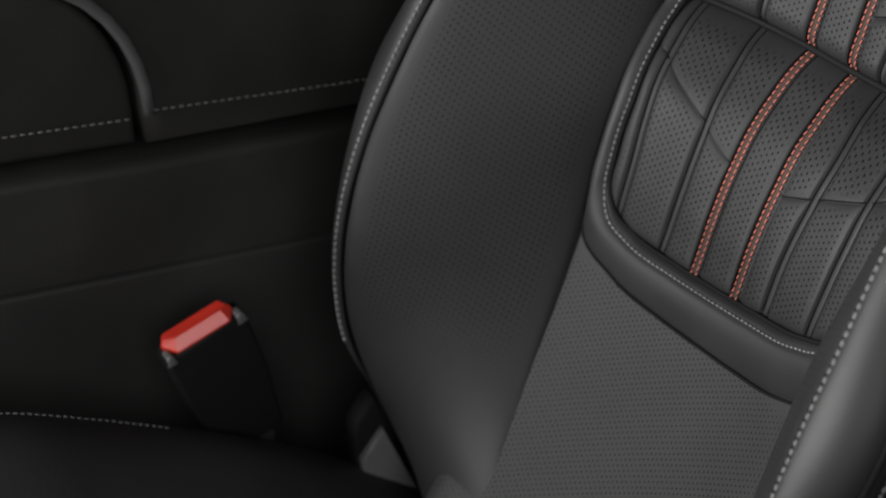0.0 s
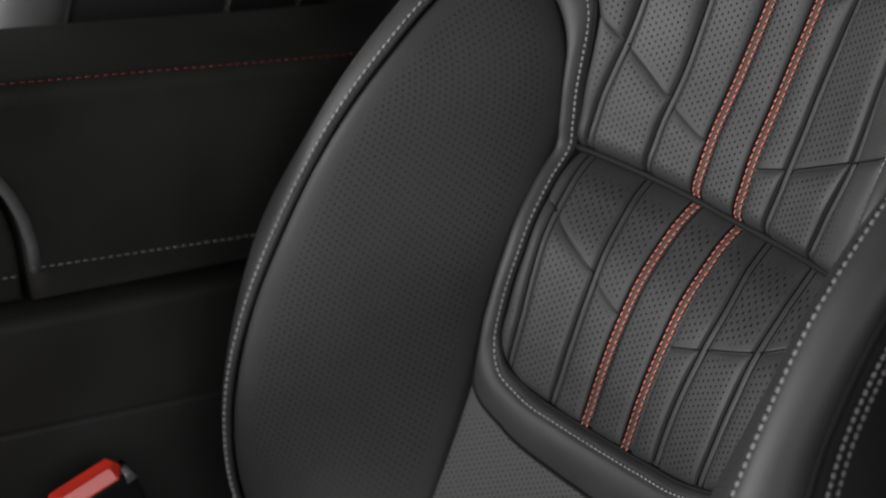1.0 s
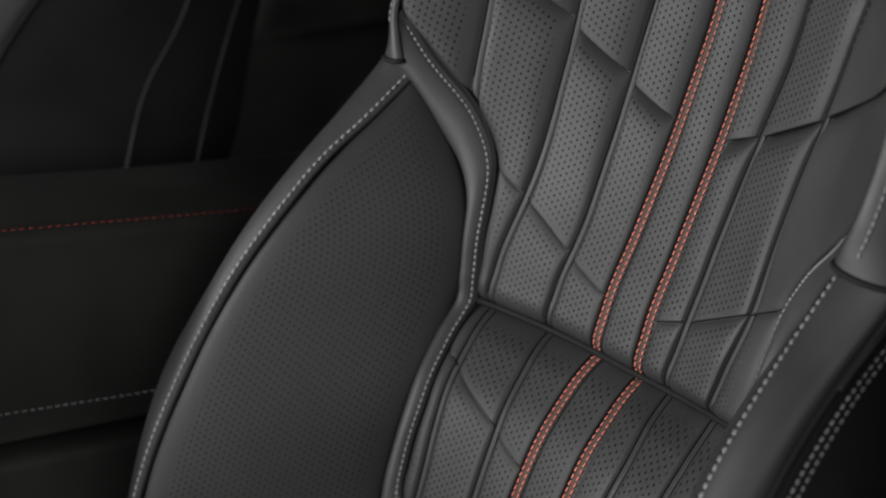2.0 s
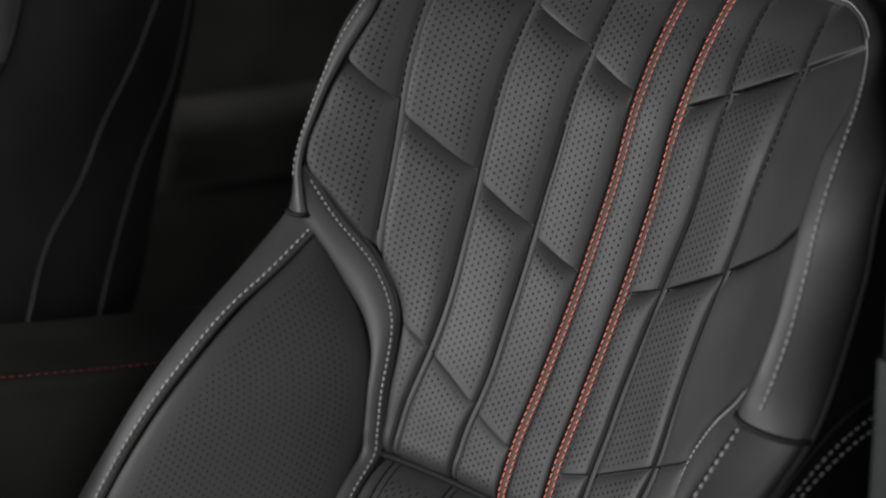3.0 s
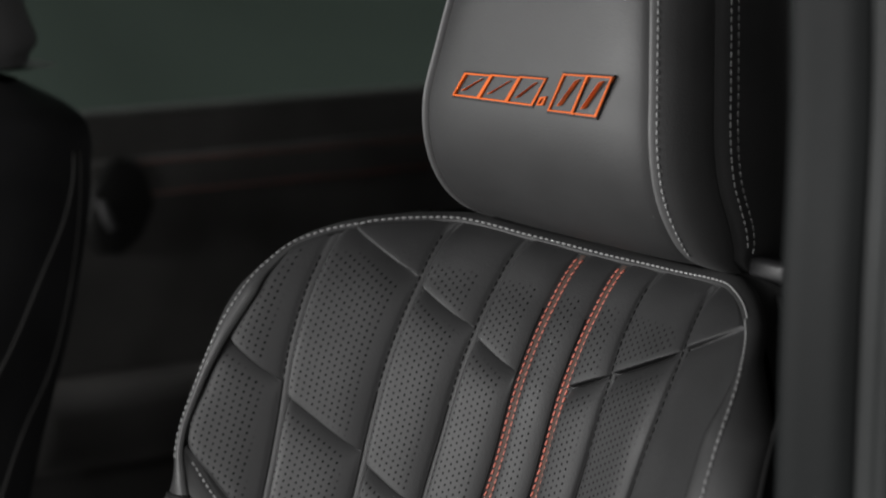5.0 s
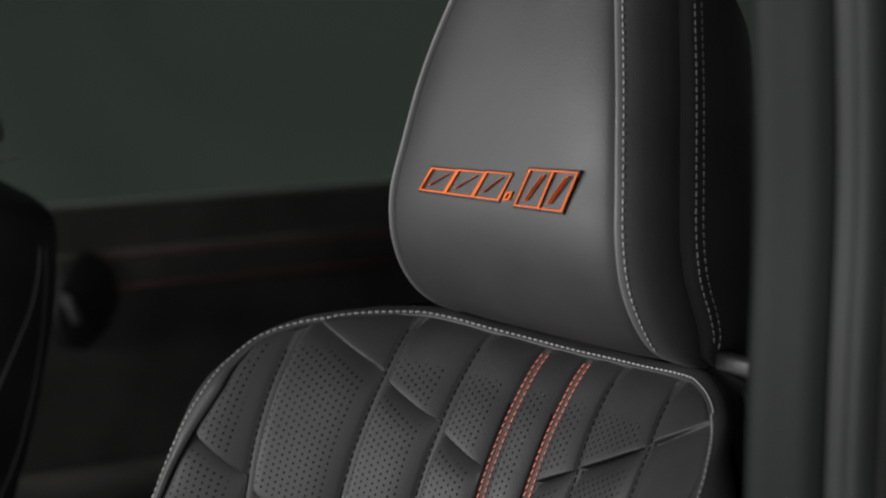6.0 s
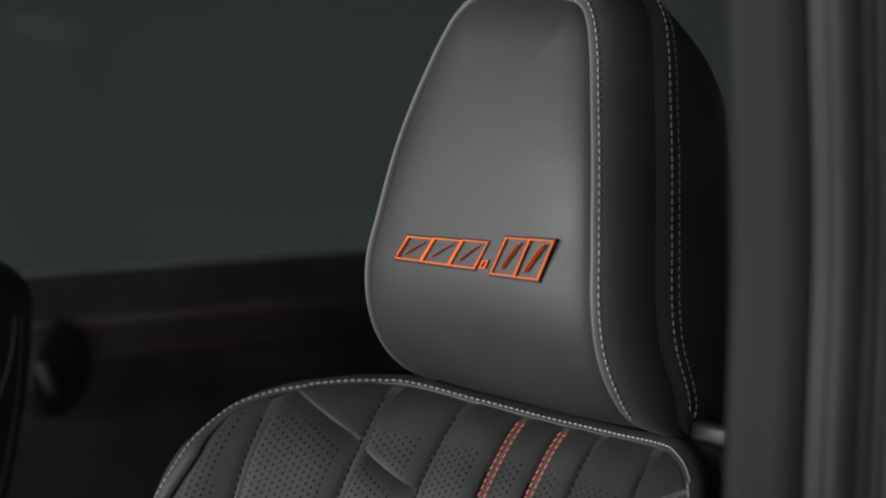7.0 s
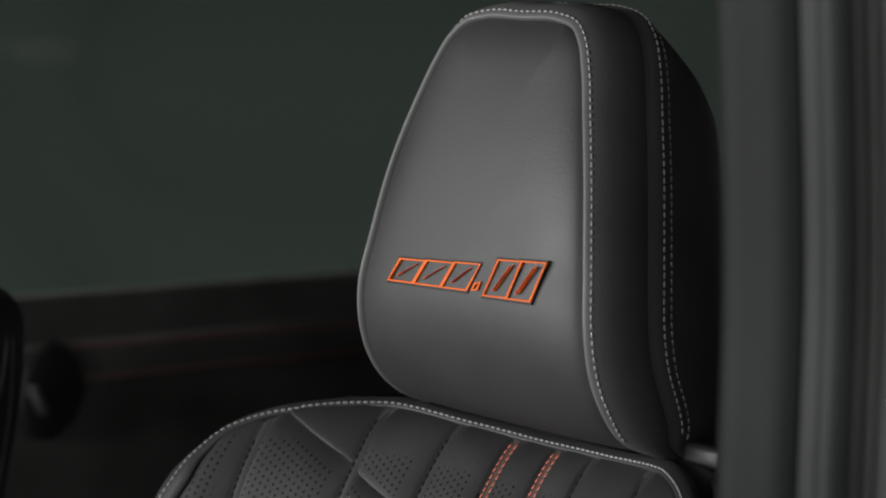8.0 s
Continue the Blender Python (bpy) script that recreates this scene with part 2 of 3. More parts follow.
BAND_OUT = ((.2045, .843), (.190, .829), (.172, .805), (.154, .780), (.146, .76), (.142, .735), (.139, .70), (.134, .65), (.131, .605), (.130, .575),
            (.127, .553), (.088, .534), (.036, .527), (0, .526))
WING = ((.2065, .847), (.2115, .860), (.2175, .878), (.2195, .894), (.2175, .923), (.2125, .952), (.207, .979), (.203, 1.0), (.196, 1.013), (.184, 1.0225), (.156, 1.032), (.125, 1.037), (.06, 1.0375), (0, 1.0375))
SEAM_X = ((.31, .235), (.40, .243), (.5, .248), (.545, .250), (.59, .256), (.645, .260), (.68, .252), (.70, .247), (.735, .242), (.765, .238), (.795, .235), (.82, .234), (.85, .232), (.883, .230), (.95, .229), (.979, .227), (1.0, .220), (1.02, .200), (1.036, .15))
SEAM_Y = ((.31, -.02), (.40, -.055), (.50, -.075), (.597, -.060), (.641, -.044), (.70, -.016), (.721, -.004), (.758, .022), (.785, .047), (.815, .078), (.850, .110),
          (.883, .126), (.924, .138), (.979, .153), (1.0, .172), (1.02, .20), (1.036, .245))
REAR_Y = ((.31, .05), (.5, .14), (.6, .21), (.75, .268), (.87, .303), (.97, .315), (1.02, .31), (1.036, .29))
SIDE_SEAM = ((.31, -.0), (.50, .05), (.667, .105), (.777, .150), (.878, .195), (.96, .228), (1.036, .25))
REAR_SEAM = ((.31, .03), (.50, .11), (.657, .170), (.763, .213), (.835, .246), (.96, .285), (1.036, .295))
# middle of each channel strip, (z, distance from the seat's middle line), from the middle outwards
FAR_SEAM_Y = ((.31, .0), (.40, -.03), (.50, -.05), (.597, -.033), (.65, -.013), (.69, .004), (.73, .022), (.80, .082), (.85, .125), (.883, .138), (.924, .145), (.979, .156), (1.0, .173), (1.02, .20), (1.036, .245))
FAR_SIDE_SEAM = ((.31, .03), (.50, .075), (.63, .118), (.708, .153), (.747, .183), (.795, .209), (.834, .234), (.883, .26), (.94, .288), (1.036, .30))
FAR_REAR_SEAM = ((.31, .06), (.5, .14), (.622, .188), (.657, .199), (.698, .218), (.762, .248), (.801, .272), (.86, .292), (1.036, .305))
STRIPS = {
    -1: (((.55, .0235), (.61, .0210), (.66, .0196), (.703, .0205), (.74, .0190), (.80, .0180), (.87, .0184), (.95, .0172), (1.04, .0175)),
         ((.55, .0575), (.60, .0545), (.645, .0555), (.68, .0605), (.703, .0650), (.73, .0635), (.76, .0602), (.82, .0618), (.90, .0650), (.95, .0632), (1.04, .0630)),
         ((.55, .1005), (.61, .0998), (.645, .1045), (.68, .1105), (.703, .1150), (.73, .1145), (.76, .1110), (.80, .1070), (.86, .1092), (.905, .1130), (.95, .1125), (1.0, .1130), (1.04, .1165)),
         ((.78, .154), (.86, .1625), (.91, .168), (.96, .172), (1.04, .178))),
    1: (((.55, .0165), (.60, .0190), (.645, .0215), (.68, .0210), (.703, .0195), (.74, .0200), (.80, .0192), (.88, .0190), (.96, .0198), (1.04, .0185)),
        ((.55, .0465), (.60, .0495), (.645, .0540), (.665, .0550), (.69, .0500), (.705, .0475), (.74, .0508), (.80, .0498), (.86, .0525), (.91, .0582), (.95, .0602), (.98, .0565), (1.0, .0535), (1.04, .0510)),
        ((.55, .0900), (.60, .0950), (.65, .0970), (.68, .0958), (.703, .0930), (.73, .0965), (.77, .1030), (.82, .1036), (.87, .1070), (.92, .1145), (.96, .1198), (.995, .1185), (1.015, .1135), (1.04, .1060)),
        ((.78, .164), (.86, .173), (.91, .171), (.96, .174), (1.04, .178))),
}
# diagonal steps of the quilting, (distance from the middle line, z)
STEPS = (((.0, .628), (.025, .635), (.05, .644), (.06, .649), (.095, .663), (.108, .669), (.13, .679)),
         ((.0, .731), (.025, .741), (.055, .7515), (.063, .7555), (.102, .7745), (.113, .780), (.14, .794)),
         ((.0, .839), (.025, .849), (.06, .8625), (.11, .8885), (.165, .9215), (.21, .958), (.24, .98)),
         ((.0, .948), (.025, .9602), (.06, .9765), (.11, .9995), (.165, 1.0265), (.24, 1.062)))
FOLD = .7035


def back_y(x, z):
    s = np.clip((z - .72) / .14, 0, 1)
    return ease(z, BACK) - (1 + s * s * (3 - 2 * s)) * np.asarray(x) ** 2


def step_z(n, ax):
    return np.interp(ax, [p[0] for p in STEPS[n]], [p[1] for p in STEPS[n]])


def glide(x):
    x = np.clip(x, 0, 1)
    return x * x * (3 - 2 * x)


def strip_x(side, k, z):
    """Distance of a channel strip from the middle line, before the insert is settled."""
    z = np.asarray(z, float)
    x = ease(z, STRIPS[side][k])
    return x - side * glide((.70 - z) / .06) * .007 * np.clip(x / .12, 0, 1) ** 2


def settle(P):
    """The insert is sewn in a little askew: at its lower end, along the fold and along the dipped top edge."""
    P = np.array(P, float)
    x, z = P[..., 0], P[..., 2]
    a, b = glide((.70 - z) / .06), glide((.665 - z) / .09)
    dz = b * (.078 * x + .22 * x**2)
    dz = dz + .0088 * np.clip(x / .117, 0, 1.2) ** 1.5 * np.exp(-((z - FOLD) / .03) ** 2)
    dz = dz - top_dip(x) * np.clip((z - .97) / .066, 0, 1)
    P[..., 1] += ease(z + dz, BACK) - ease(z, BACK)
    P[..., 0] += a * .007 * np.clip(np.abs(x) / .12, 0, 1) ** 2
    P[..., 2] += dz
    return P


def top_dip(x):
    """The top edge sags between two corners."""
    q = np.clip(np.abs(x) / .117, 0, 1)
    return .0052 * (1 - q**1.6)


def quilt_y(x, z, edge):
    """Flat puffed pads between the seams of the insert."""
    ax = np.abs(x)
    near, far = np.full_like(ax, 9.0), np.full_like(ax, 9.0)
    strip = np.full_like(ax, 9.0)
    for side in (-1, 1):
        for k in range(4):
            d = x - side * strip_x(side, k, z)
            half = .0028 if k else .0046
            if k == 3:
                d = np.where(z > .80, d, 9.0) if side < 0 else np.full_like(d, 9.0)
            strip = np.minimum(strip, np.abs(d) - half)
            near = np.minimum(near, np.where(d >= 0, d - half, 9.0))
            far = np.minimum(far, np.where(d < 0, -d - half, 9.0))
    inside = strip < 0
    pad = np.maximum(strip, 0)
    near, far = np.maximum(near, 0), np.maximum(far, 0)
    under, over = np.full_like(ax, 9.0), np.full_like(ax, 9.0)
    for n in range(4):
        d = (z - step_z(n, ax)) * 0.88
        under = np.minimum(under, np.where(d > 0, 9.0, -d))
        over = np.minimum(over, np.where(d > 0, d, 9.0))
    under, over = np.where(ax < .0235, 9.0, under), np.where(ax < .0235, 9.0, over)
    off = np.minimum(under, over * 3)
    fold = np.abs(z - FOLD)
    high = glide((z - .77) / .13)
    tuck = np.where(z > FOLD, .95 - .30 * (1 - high), .55)
    lateral = (1 - np.exp(-near / .0022)) * (1 - .94 * np.exp(-far / (.0032 + .0050 * high)))
    puff = lateral * (1 - tuck * np.exp(-under / (.0042 + .0022 * high))) * (1 - .15 * np.exp(-over / .002))
    puff = puff * (1 - np.exp(-edge / np.where(z < FOLD, .004, .0045))) * (1 - np.exp(-fold / 0.006)) * (~inside)
    calm = 1 - .75 * glide((x - .10) / .055)
    y = back_y(x, z) - (np.where(z < FOLD, .0026, .0036) + .0058 * high * calm) * puff
    y = y + (.0010 + .0036 * high) * calm * np.exp(-under / .0038) * lateral * (~inside) * (1 - np.exp(-edge / .006))
    y = y + 0.0013 * np.exp(-(np.abs(strip) / 0.0009) ** 2)
    y = y + 0.0007 * np.exp(-(off / 0.0010) ** 2) * (~inside)
    y = y + 0.010 * np.exp(-fold / 0.0042) + np.where(z < FOLD, .0025, .0022) * np.exp(-edge / 0.003)
    y = y - np.where(z > FOLD, .006 * np.exp(-fold / .016), 0)
    mask = np.clip((near - .0022) / .001, 0, 1) * np.clip((far - (.0035 + .003 * high)) / .002, 0, 1) * np.clip((pad - .002) / .001, 0, 1)
    mask = mask * np.clip((under - (.003 + .003 * high)) / .002, 0, 1) * np.clip((over - .003) / .002, 0, 1) * np.clip((edge - 0.006) / 0.003, 0, 1)
    mask = mask * np.clip((fold - 0.008) / 0.003, 0, 1) * np.clip((1.014 - z) / 0.003, 0, 1) * np.where(z > FOLD, np.clip((.116 - x) / .01, 0, 1), 1)
    return y, mask


def quilt(name, z0, z1, rows, cols, parent, label):
    z = np.linspace(z0, z1, rows)
    if z1 > 1:
        z = np.r_[np.linspace(z0, 1.0, rows - rows // 10, endpoint=False), 1.0 + (z1 - 1.0) * np.sin(np.linspace(0, math.pi / 2, rows // 10))]
    if z0 < .6:
        z = np.r_[z0 + (.59 - z0) * (1 - np.cos(np.linspace(0, math.pi / 2, rows // 6, endpoint=False))), np.linspace(.59, z1, rows - rows // 6)]
    u = np.linspace(-1, 1, cols)
    U, Z = np.meshgrid(u, z)
    true = ease(Z, EDGE)
    W = np.where(Z < .61, .121, true) + (.004 if z0 < .6 else 0)
    X = U * W
    bottom = np.interp(np.abs(X), [p[1] for p in EDGE[:6]], [p[0] for p in EDGE[:6]])
    edge = np.minimum(true - .0042 * glide((Z - .87) / .05) * glide((1.025 - Z) / .03) - np.abs(X), 1.0385 - Z)
    if z0 < .6:
        edge = np.minimum(edge, Z - bottom)
    Y, mask = quilt_y(X, Z, np.maximum(edge, 0))
    for dx, dz in ((.0004, .0004), (-.0004, .0004), (.0004, -.0004), (-.0004, -.0004)):
        Y = Y + quilt_y(X + dx, Z + dz, np.maximum(edge, 0))[0]
    Y = Y / 5
    return sheet(name, settle(np.stack([X, Y, Z], -1)), "quilt", parent, label, np.stack([X, Z], -1), mask)


def build_backrest(seat, fine):
    up = quilt("quilted_panel", FOLD - .0002, 1.0375, *((620, 640) if fine else (130, 140)), seat, "charcoal perforated leather panel with quilted chevron channels")
    low = quilt("quilted_panel", .552, FOLD + .0002, *((260, 400) if fine else (60, 80)), seat, "charcoal perforated leather panel with quilted chevron channels")
    for side in (-1, 1):
        for panel, a, b in ((up, FOLD + .0008, 1.0345), (low, .562, FOLD - .0008)):
            z = np.linspace(a, b, 160)
            e = np.minimum(1.0385 - z, z - .553)
            rows = []
            for dx in (-.0018, -.0006, .0006, .0018):
                x = side * strip_x(side, 0, z) + dx
                rows.append(settle(np.stack([x, quilt_y(x, z, e)[0] - (.0002 if abs(dx) > .001 else .0004), z], 1)))
            sheet("stitch_tape", np.stack(rows, 1), "tape", panel, "dull red-brown tape between the red stitch rows")
            for dx in (-.0024, .0024):
                x = side * strip_x(side, 0, z) + dx
                line = settle(np.stack([x, quilt_y(x, z, e)[0], z], 1))
                stitch_row("red_stitching", line, "red", panel, 0.0046, 0.0036, 0.00066, "red-orange double stitching", slant=0.0003)

    # black cords for seam thread and groove shade along the channels and steps
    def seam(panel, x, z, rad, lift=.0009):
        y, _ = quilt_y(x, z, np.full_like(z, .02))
        cord("seam_shade_line", settle(np.stack([x, y - lift, z], 1)), rad, "seam", panel, "", 5)

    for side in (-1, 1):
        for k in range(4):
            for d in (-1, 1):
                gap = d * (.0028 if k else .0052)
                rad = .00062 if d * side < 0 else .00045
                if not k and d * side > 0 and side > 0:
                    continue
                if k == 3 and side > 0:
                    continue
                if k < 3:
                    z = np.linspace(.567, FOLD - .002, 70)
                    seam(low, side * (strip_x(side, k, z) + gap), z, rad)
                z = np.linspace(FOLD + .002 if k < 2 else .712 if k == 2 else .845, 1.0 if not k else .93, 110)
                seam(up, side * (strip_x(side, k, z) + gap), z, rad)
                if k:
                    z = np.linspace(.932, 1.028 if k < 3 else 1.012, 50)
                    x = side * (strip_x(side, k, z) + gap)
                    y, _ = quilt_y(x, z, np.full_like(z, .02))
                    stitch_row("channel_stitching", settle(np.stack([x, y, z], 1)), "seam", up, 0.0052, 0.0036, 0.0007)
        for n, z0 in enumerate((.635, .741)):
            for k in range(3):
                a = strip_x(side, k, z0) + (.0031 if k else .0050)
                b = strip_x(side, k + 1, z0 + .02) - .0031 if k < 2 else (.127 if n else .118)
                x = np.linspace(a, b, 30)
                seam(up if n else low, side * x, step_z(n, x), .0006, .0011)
    # the crease's shade, laid in as a black cord
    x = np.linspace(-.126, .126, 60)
    cord("fold_shade", settle(np.stack([x, back_y(x, np.full(60, FOLD)) + .0012, np.full(60, FOLD)], 1)), .0027, "seam", low, "black cord drawing the shade in the fold")
    # smooth rolled band round the insert
    a, b = trace(BAND_IN, 150), trace(BAND_OUT, 150)
    a, b = np.r_[a, (a[:-1] * (-1, 1))[::-1]], np.r_[b, (b[:-1] * (-1, 1))[::-1]]
    a[:, 0], b[:, 0] = -a[:, 0], -b[:, 0]
    f = np.linspace(0, 1, 30)[None, :, None]
    Q = a[:, None] * (1 - f) + b[:, None] * f
    low = np.clip((.60 - Q[..., 1]) / .04, 0, 1)
    g = np.broadcast_to(f[..., 0], low.shape)
    roll = np.sin(np.pi * np.clip(g, 0, 1) ** (1 - .42 * low)) ** (.33 + .50 * low)
    wide = np.linalg.norm(a - b, axis=1)[:, None] + 1e-6
    Y = back_y(Q[..., 0], Q[..., 1]) - (.0085 - .0025 * np.clip((.72 - Q[..., 1]) / .05, 0, 1) + .0012 * low) * roll + (.004 - .0015 * low * (g > .3)) * (1 - roll)
    Y = Y + .0012 * np.exp(-((g * wide - .0046) / .0010) ** 2)
    P = np.stack([Q[..., 0], Y, Q[..., 1]], -1)
    P = settle(P) * (1 - .5 * f) + P * .5 * f
    sheet("border_band", P, "smooth", seat, "smooth grey leather border", flip=True)
    at = np.clip(.0046 / wide[:, 0], 0, .5) * 29
    k = at.astype(int)
    line = P[np.arange(len(P)), k] * (1 - (at - k))[:, None] + P[np.arange(len(P)), k + 1] * (at - k)[:, None]
    stitch_row("border_stitching", line[3:-3], "white", seat, 0.0043, 0.0030, 0.00078)
    # contact and gap shade on either side of the band, as black cords
    cord("band_shade", np.stack([P[:, -1, 0], back_y(P[:, -1, 0], P[:, -1, 2]) + .0012, P[:, -1, 2]], 1)[10:-10], .0012, "seam", seat, "black cord drawing the shade in the gap beside the band")
    cord("border_shade", settle(np.stack([a[:, 0], back_y(a[:, 0], a[:, 1]) - .0002, a[:, 1]], 1)), .0017, "seam", seat, "black cord drawing the shade in the gap beside the band")
    # perforated lumbar panel under the band
    z, x = np.linspace(.32, .548, 60), np.linspace(-.138, .138, 60)
    X, Z = np.meshgrid(x, z)
    Y = back_y(X, Z) + 0.006 * np.exp(-(0.138 - np.abs(X)) / 0.006) + 0.002
    sheet("lumbar_panel", np.stack([X, Y, Z], -1), "lumbar", seat, "charcoal finely perforated leather", np.stack([X, Z], -1), np.clip((.534 - Z) / .004, 0, 1))
    for side in (-1, 1):
        build_bolster(seat, side, fine)
    build_wing_edge(seat, fine)


def even(a, n=9):
    """Running mean down the rows, to take out kinks."""
    for _ in range(2):
        pad = np.concatenate([2 * a[:1] - a[n:0:-1], a, 2 * a[-1:] - a[-2:-n - 2:-1]])
        total = np.cumsum(np.concatenate([np.zeros_like(pad[:1]), pad]), axis=0)
        a = (total[2 * n + 1:] - total[:-2 * n - 1]) / (2 * n + 1)
    return a


def cover_seam(side, z, fine):
    """Level course of the seam between cover and side panel; the door-side cover of the near seat is pulled wider."""
    pull = .0085 * glide((z - .80) / .06) * (1 - glide((z - .95) / .05)) * (np.asarray(side) > 0) * fine
    return ease(z, SEAM_X) + pull, ease(z, SEAM_Y if fine else FAR_SEAM_Y) - .83 * pull


def build_bolster(seat, side, fine):
    z = np.linspace(.31, .842, 150)
    u = np.linspace(0, 1, 50)
    U, Z = np.meshgrid(u, z)
    ix = ease(Z, INNER_X)
    ix = even(ix - .004 * np.exp(-((Z - .63) / .045) ** 2))
    iy = even(back_y(ix, Z) + .004)
    rx, ry = even(ease(Z, RIDGE_X) - .005), even(ease(Z, RIDGE_Y) + .001)
    nx, ny = (ry - iy), -(rx - ix)
    n = np.sqrt(nx**2 + ny**2) + 1e-6
    span = np.minimum(n, .16)
    bulge = span * .085 * np.sin(np.pi * U) ** .55 * (.55 + .45 / (1 + np.exp(-(Z - .40) / .025)))
    X = ix + (rx - ix) * U + nx / n * bulge
    Y = iy + (ry - iy) * U + ny / n * bulge
    uv = np.stack([U * n, Z], -1)
    mask = np.clip((U * n - .012) / .01, 0, 1) * np.clip(((1 - U) * n - .012) / .006, 0, 1) * np.clip((Z - .45) / .05, 0, 1) * (.65 + .6 * np.abs(U - .5))
    P = np.stack([side * X, Y, Z], -1)
    sheet("bolster_panel", P, "bolster", seat, "dark perforated leather side bolster", uv, mask, flip=side < 0)
    # rolled outer edge, out to the seam of the side panel
    zz = np.linspace(.31, .868, 150)
    over = np.clip(zz - .842, 0, 1)
    rx, ry = ease(zz, RIDGE_X) - over * .1, ease(zz, RIDGE_Y) + over * 1.1
    sx, sy = cover_seam(side, zz, fine)
    roll = glide((zz - .37) / .08)
    P = bend((rx - .005, ry + .0012), (rx - .0020, ry + .001 - .0125 * roll), (sx + .004, sy - .024), (sx - .001, sy + .002), zz, 28, side)
    cover = sheet("side_cover", P, "smooth", seat, "smooth grey leather edge of the bolster", flip=side < 0)
    stitch_row("edge_stitching", P[36:-5, 4], "white", cover, 0.0052, 0.0038, 0.0010, lift=(0, -.0006, 0))
    cord("edge_piping", np.stack([side * (rx - .0054), ry + .0002, zz], 1), .0012, "seam", seat, "thin black piping")
    build_side(seat, side, fine)


def bend(p0, p1, p2, p3, z, n, side):
    """A sheet whose level cross-sections are cubic curves through (x, y) ends and handles."""
    f = np.linspace(0, 1, n)[None]
    w = ((1 - f) ** 3, 3 * (1 - f) ** 2 * f, 3 * (1 - f) * f**2, f**3)
    xy = [sum(np.asarray(p[k])[:, None] * w[i] for i, p in enumerate((p0, p1, p2, p3))) for k in (0, 1)]
    return np.stack([side * xy[0], xy[1], np.repeat(np.asarray(z)[:, None], n, 1)], -1)


def build_side(seat, side, fine):
    """Black side and rear of the backrest, with its pipings."""
    z = np.r_[np.linspace(.31, 1.0, 110), np.linspace(1.002, 1.036, 16)]
    (sx, sy), yr = cover_seam(side, z, fine), ease(z, REAR_Y)
    cols = []
    for f in np.linspace(0, 1, 40):
        cols.append((sx + .006 * math.sin(math.pi * f) - .012 * f**4, sy + (yr - sy) * f))
    for f in np.linspace(.06, 1, 16):
        cols.append(((sx - .012) * math.cos(f * math.pi / 2), yr + .02 * math.sin(f * math.pi / 2)))
    P = np.stack([np.stack([side * x, y, z], 1) for x, y in cols], 1)
    panel = sheet("side_panel", P, "dark", seat, "black leather side of the backrest", flip=side < 0)
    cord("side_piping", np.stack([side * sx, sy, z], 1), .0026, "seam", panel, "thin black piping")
    for line in (SIDE_SEAM, REAR_SEAM) if fine else (FAR_SIDE_SEAM, FAR_REAR_SEAM):
        y = ease(z, line)
        f = np.clip((y - sy) / (yr - sy), 0, 1)
        pts = np.stack([side * (sx + .006 * np.sin(math.pi * f) - .012 * f**4 + .001), y, z], 1)
        cord("side_welt", pts[20:-18], .0015, "console", panel, "dark grey welt")


def build_side_rows(seat, side):
    """Double rows of stitching that follow the side seam and then turn to the rear."""
    z = np.linspace(.33, .84, 90)
    sx, sy = cover_seam(side, z, True)
    for back in (.0, .010, .017):
        tail = np.array([(.2430, .123, .857), (.2445, .150, .868), (.2470, .185, .881), (.2475, .22, .893)]) - (0, -back * .35, back)
        line = trace(np.r_[np.stack([sx + .0022, sy + back, z - back * .15], 1)[::6], tail], 260) * (side, 1, 1)
        if back:
            stitch_row("double_stitching", line, "grey", seat, 0.0050, 0.0036, 0.0010, lift=(side * .0008, 0, 0))
        else:
            cord("side_seam", line[190:], .0022, "seam", seat, "thin black seam")


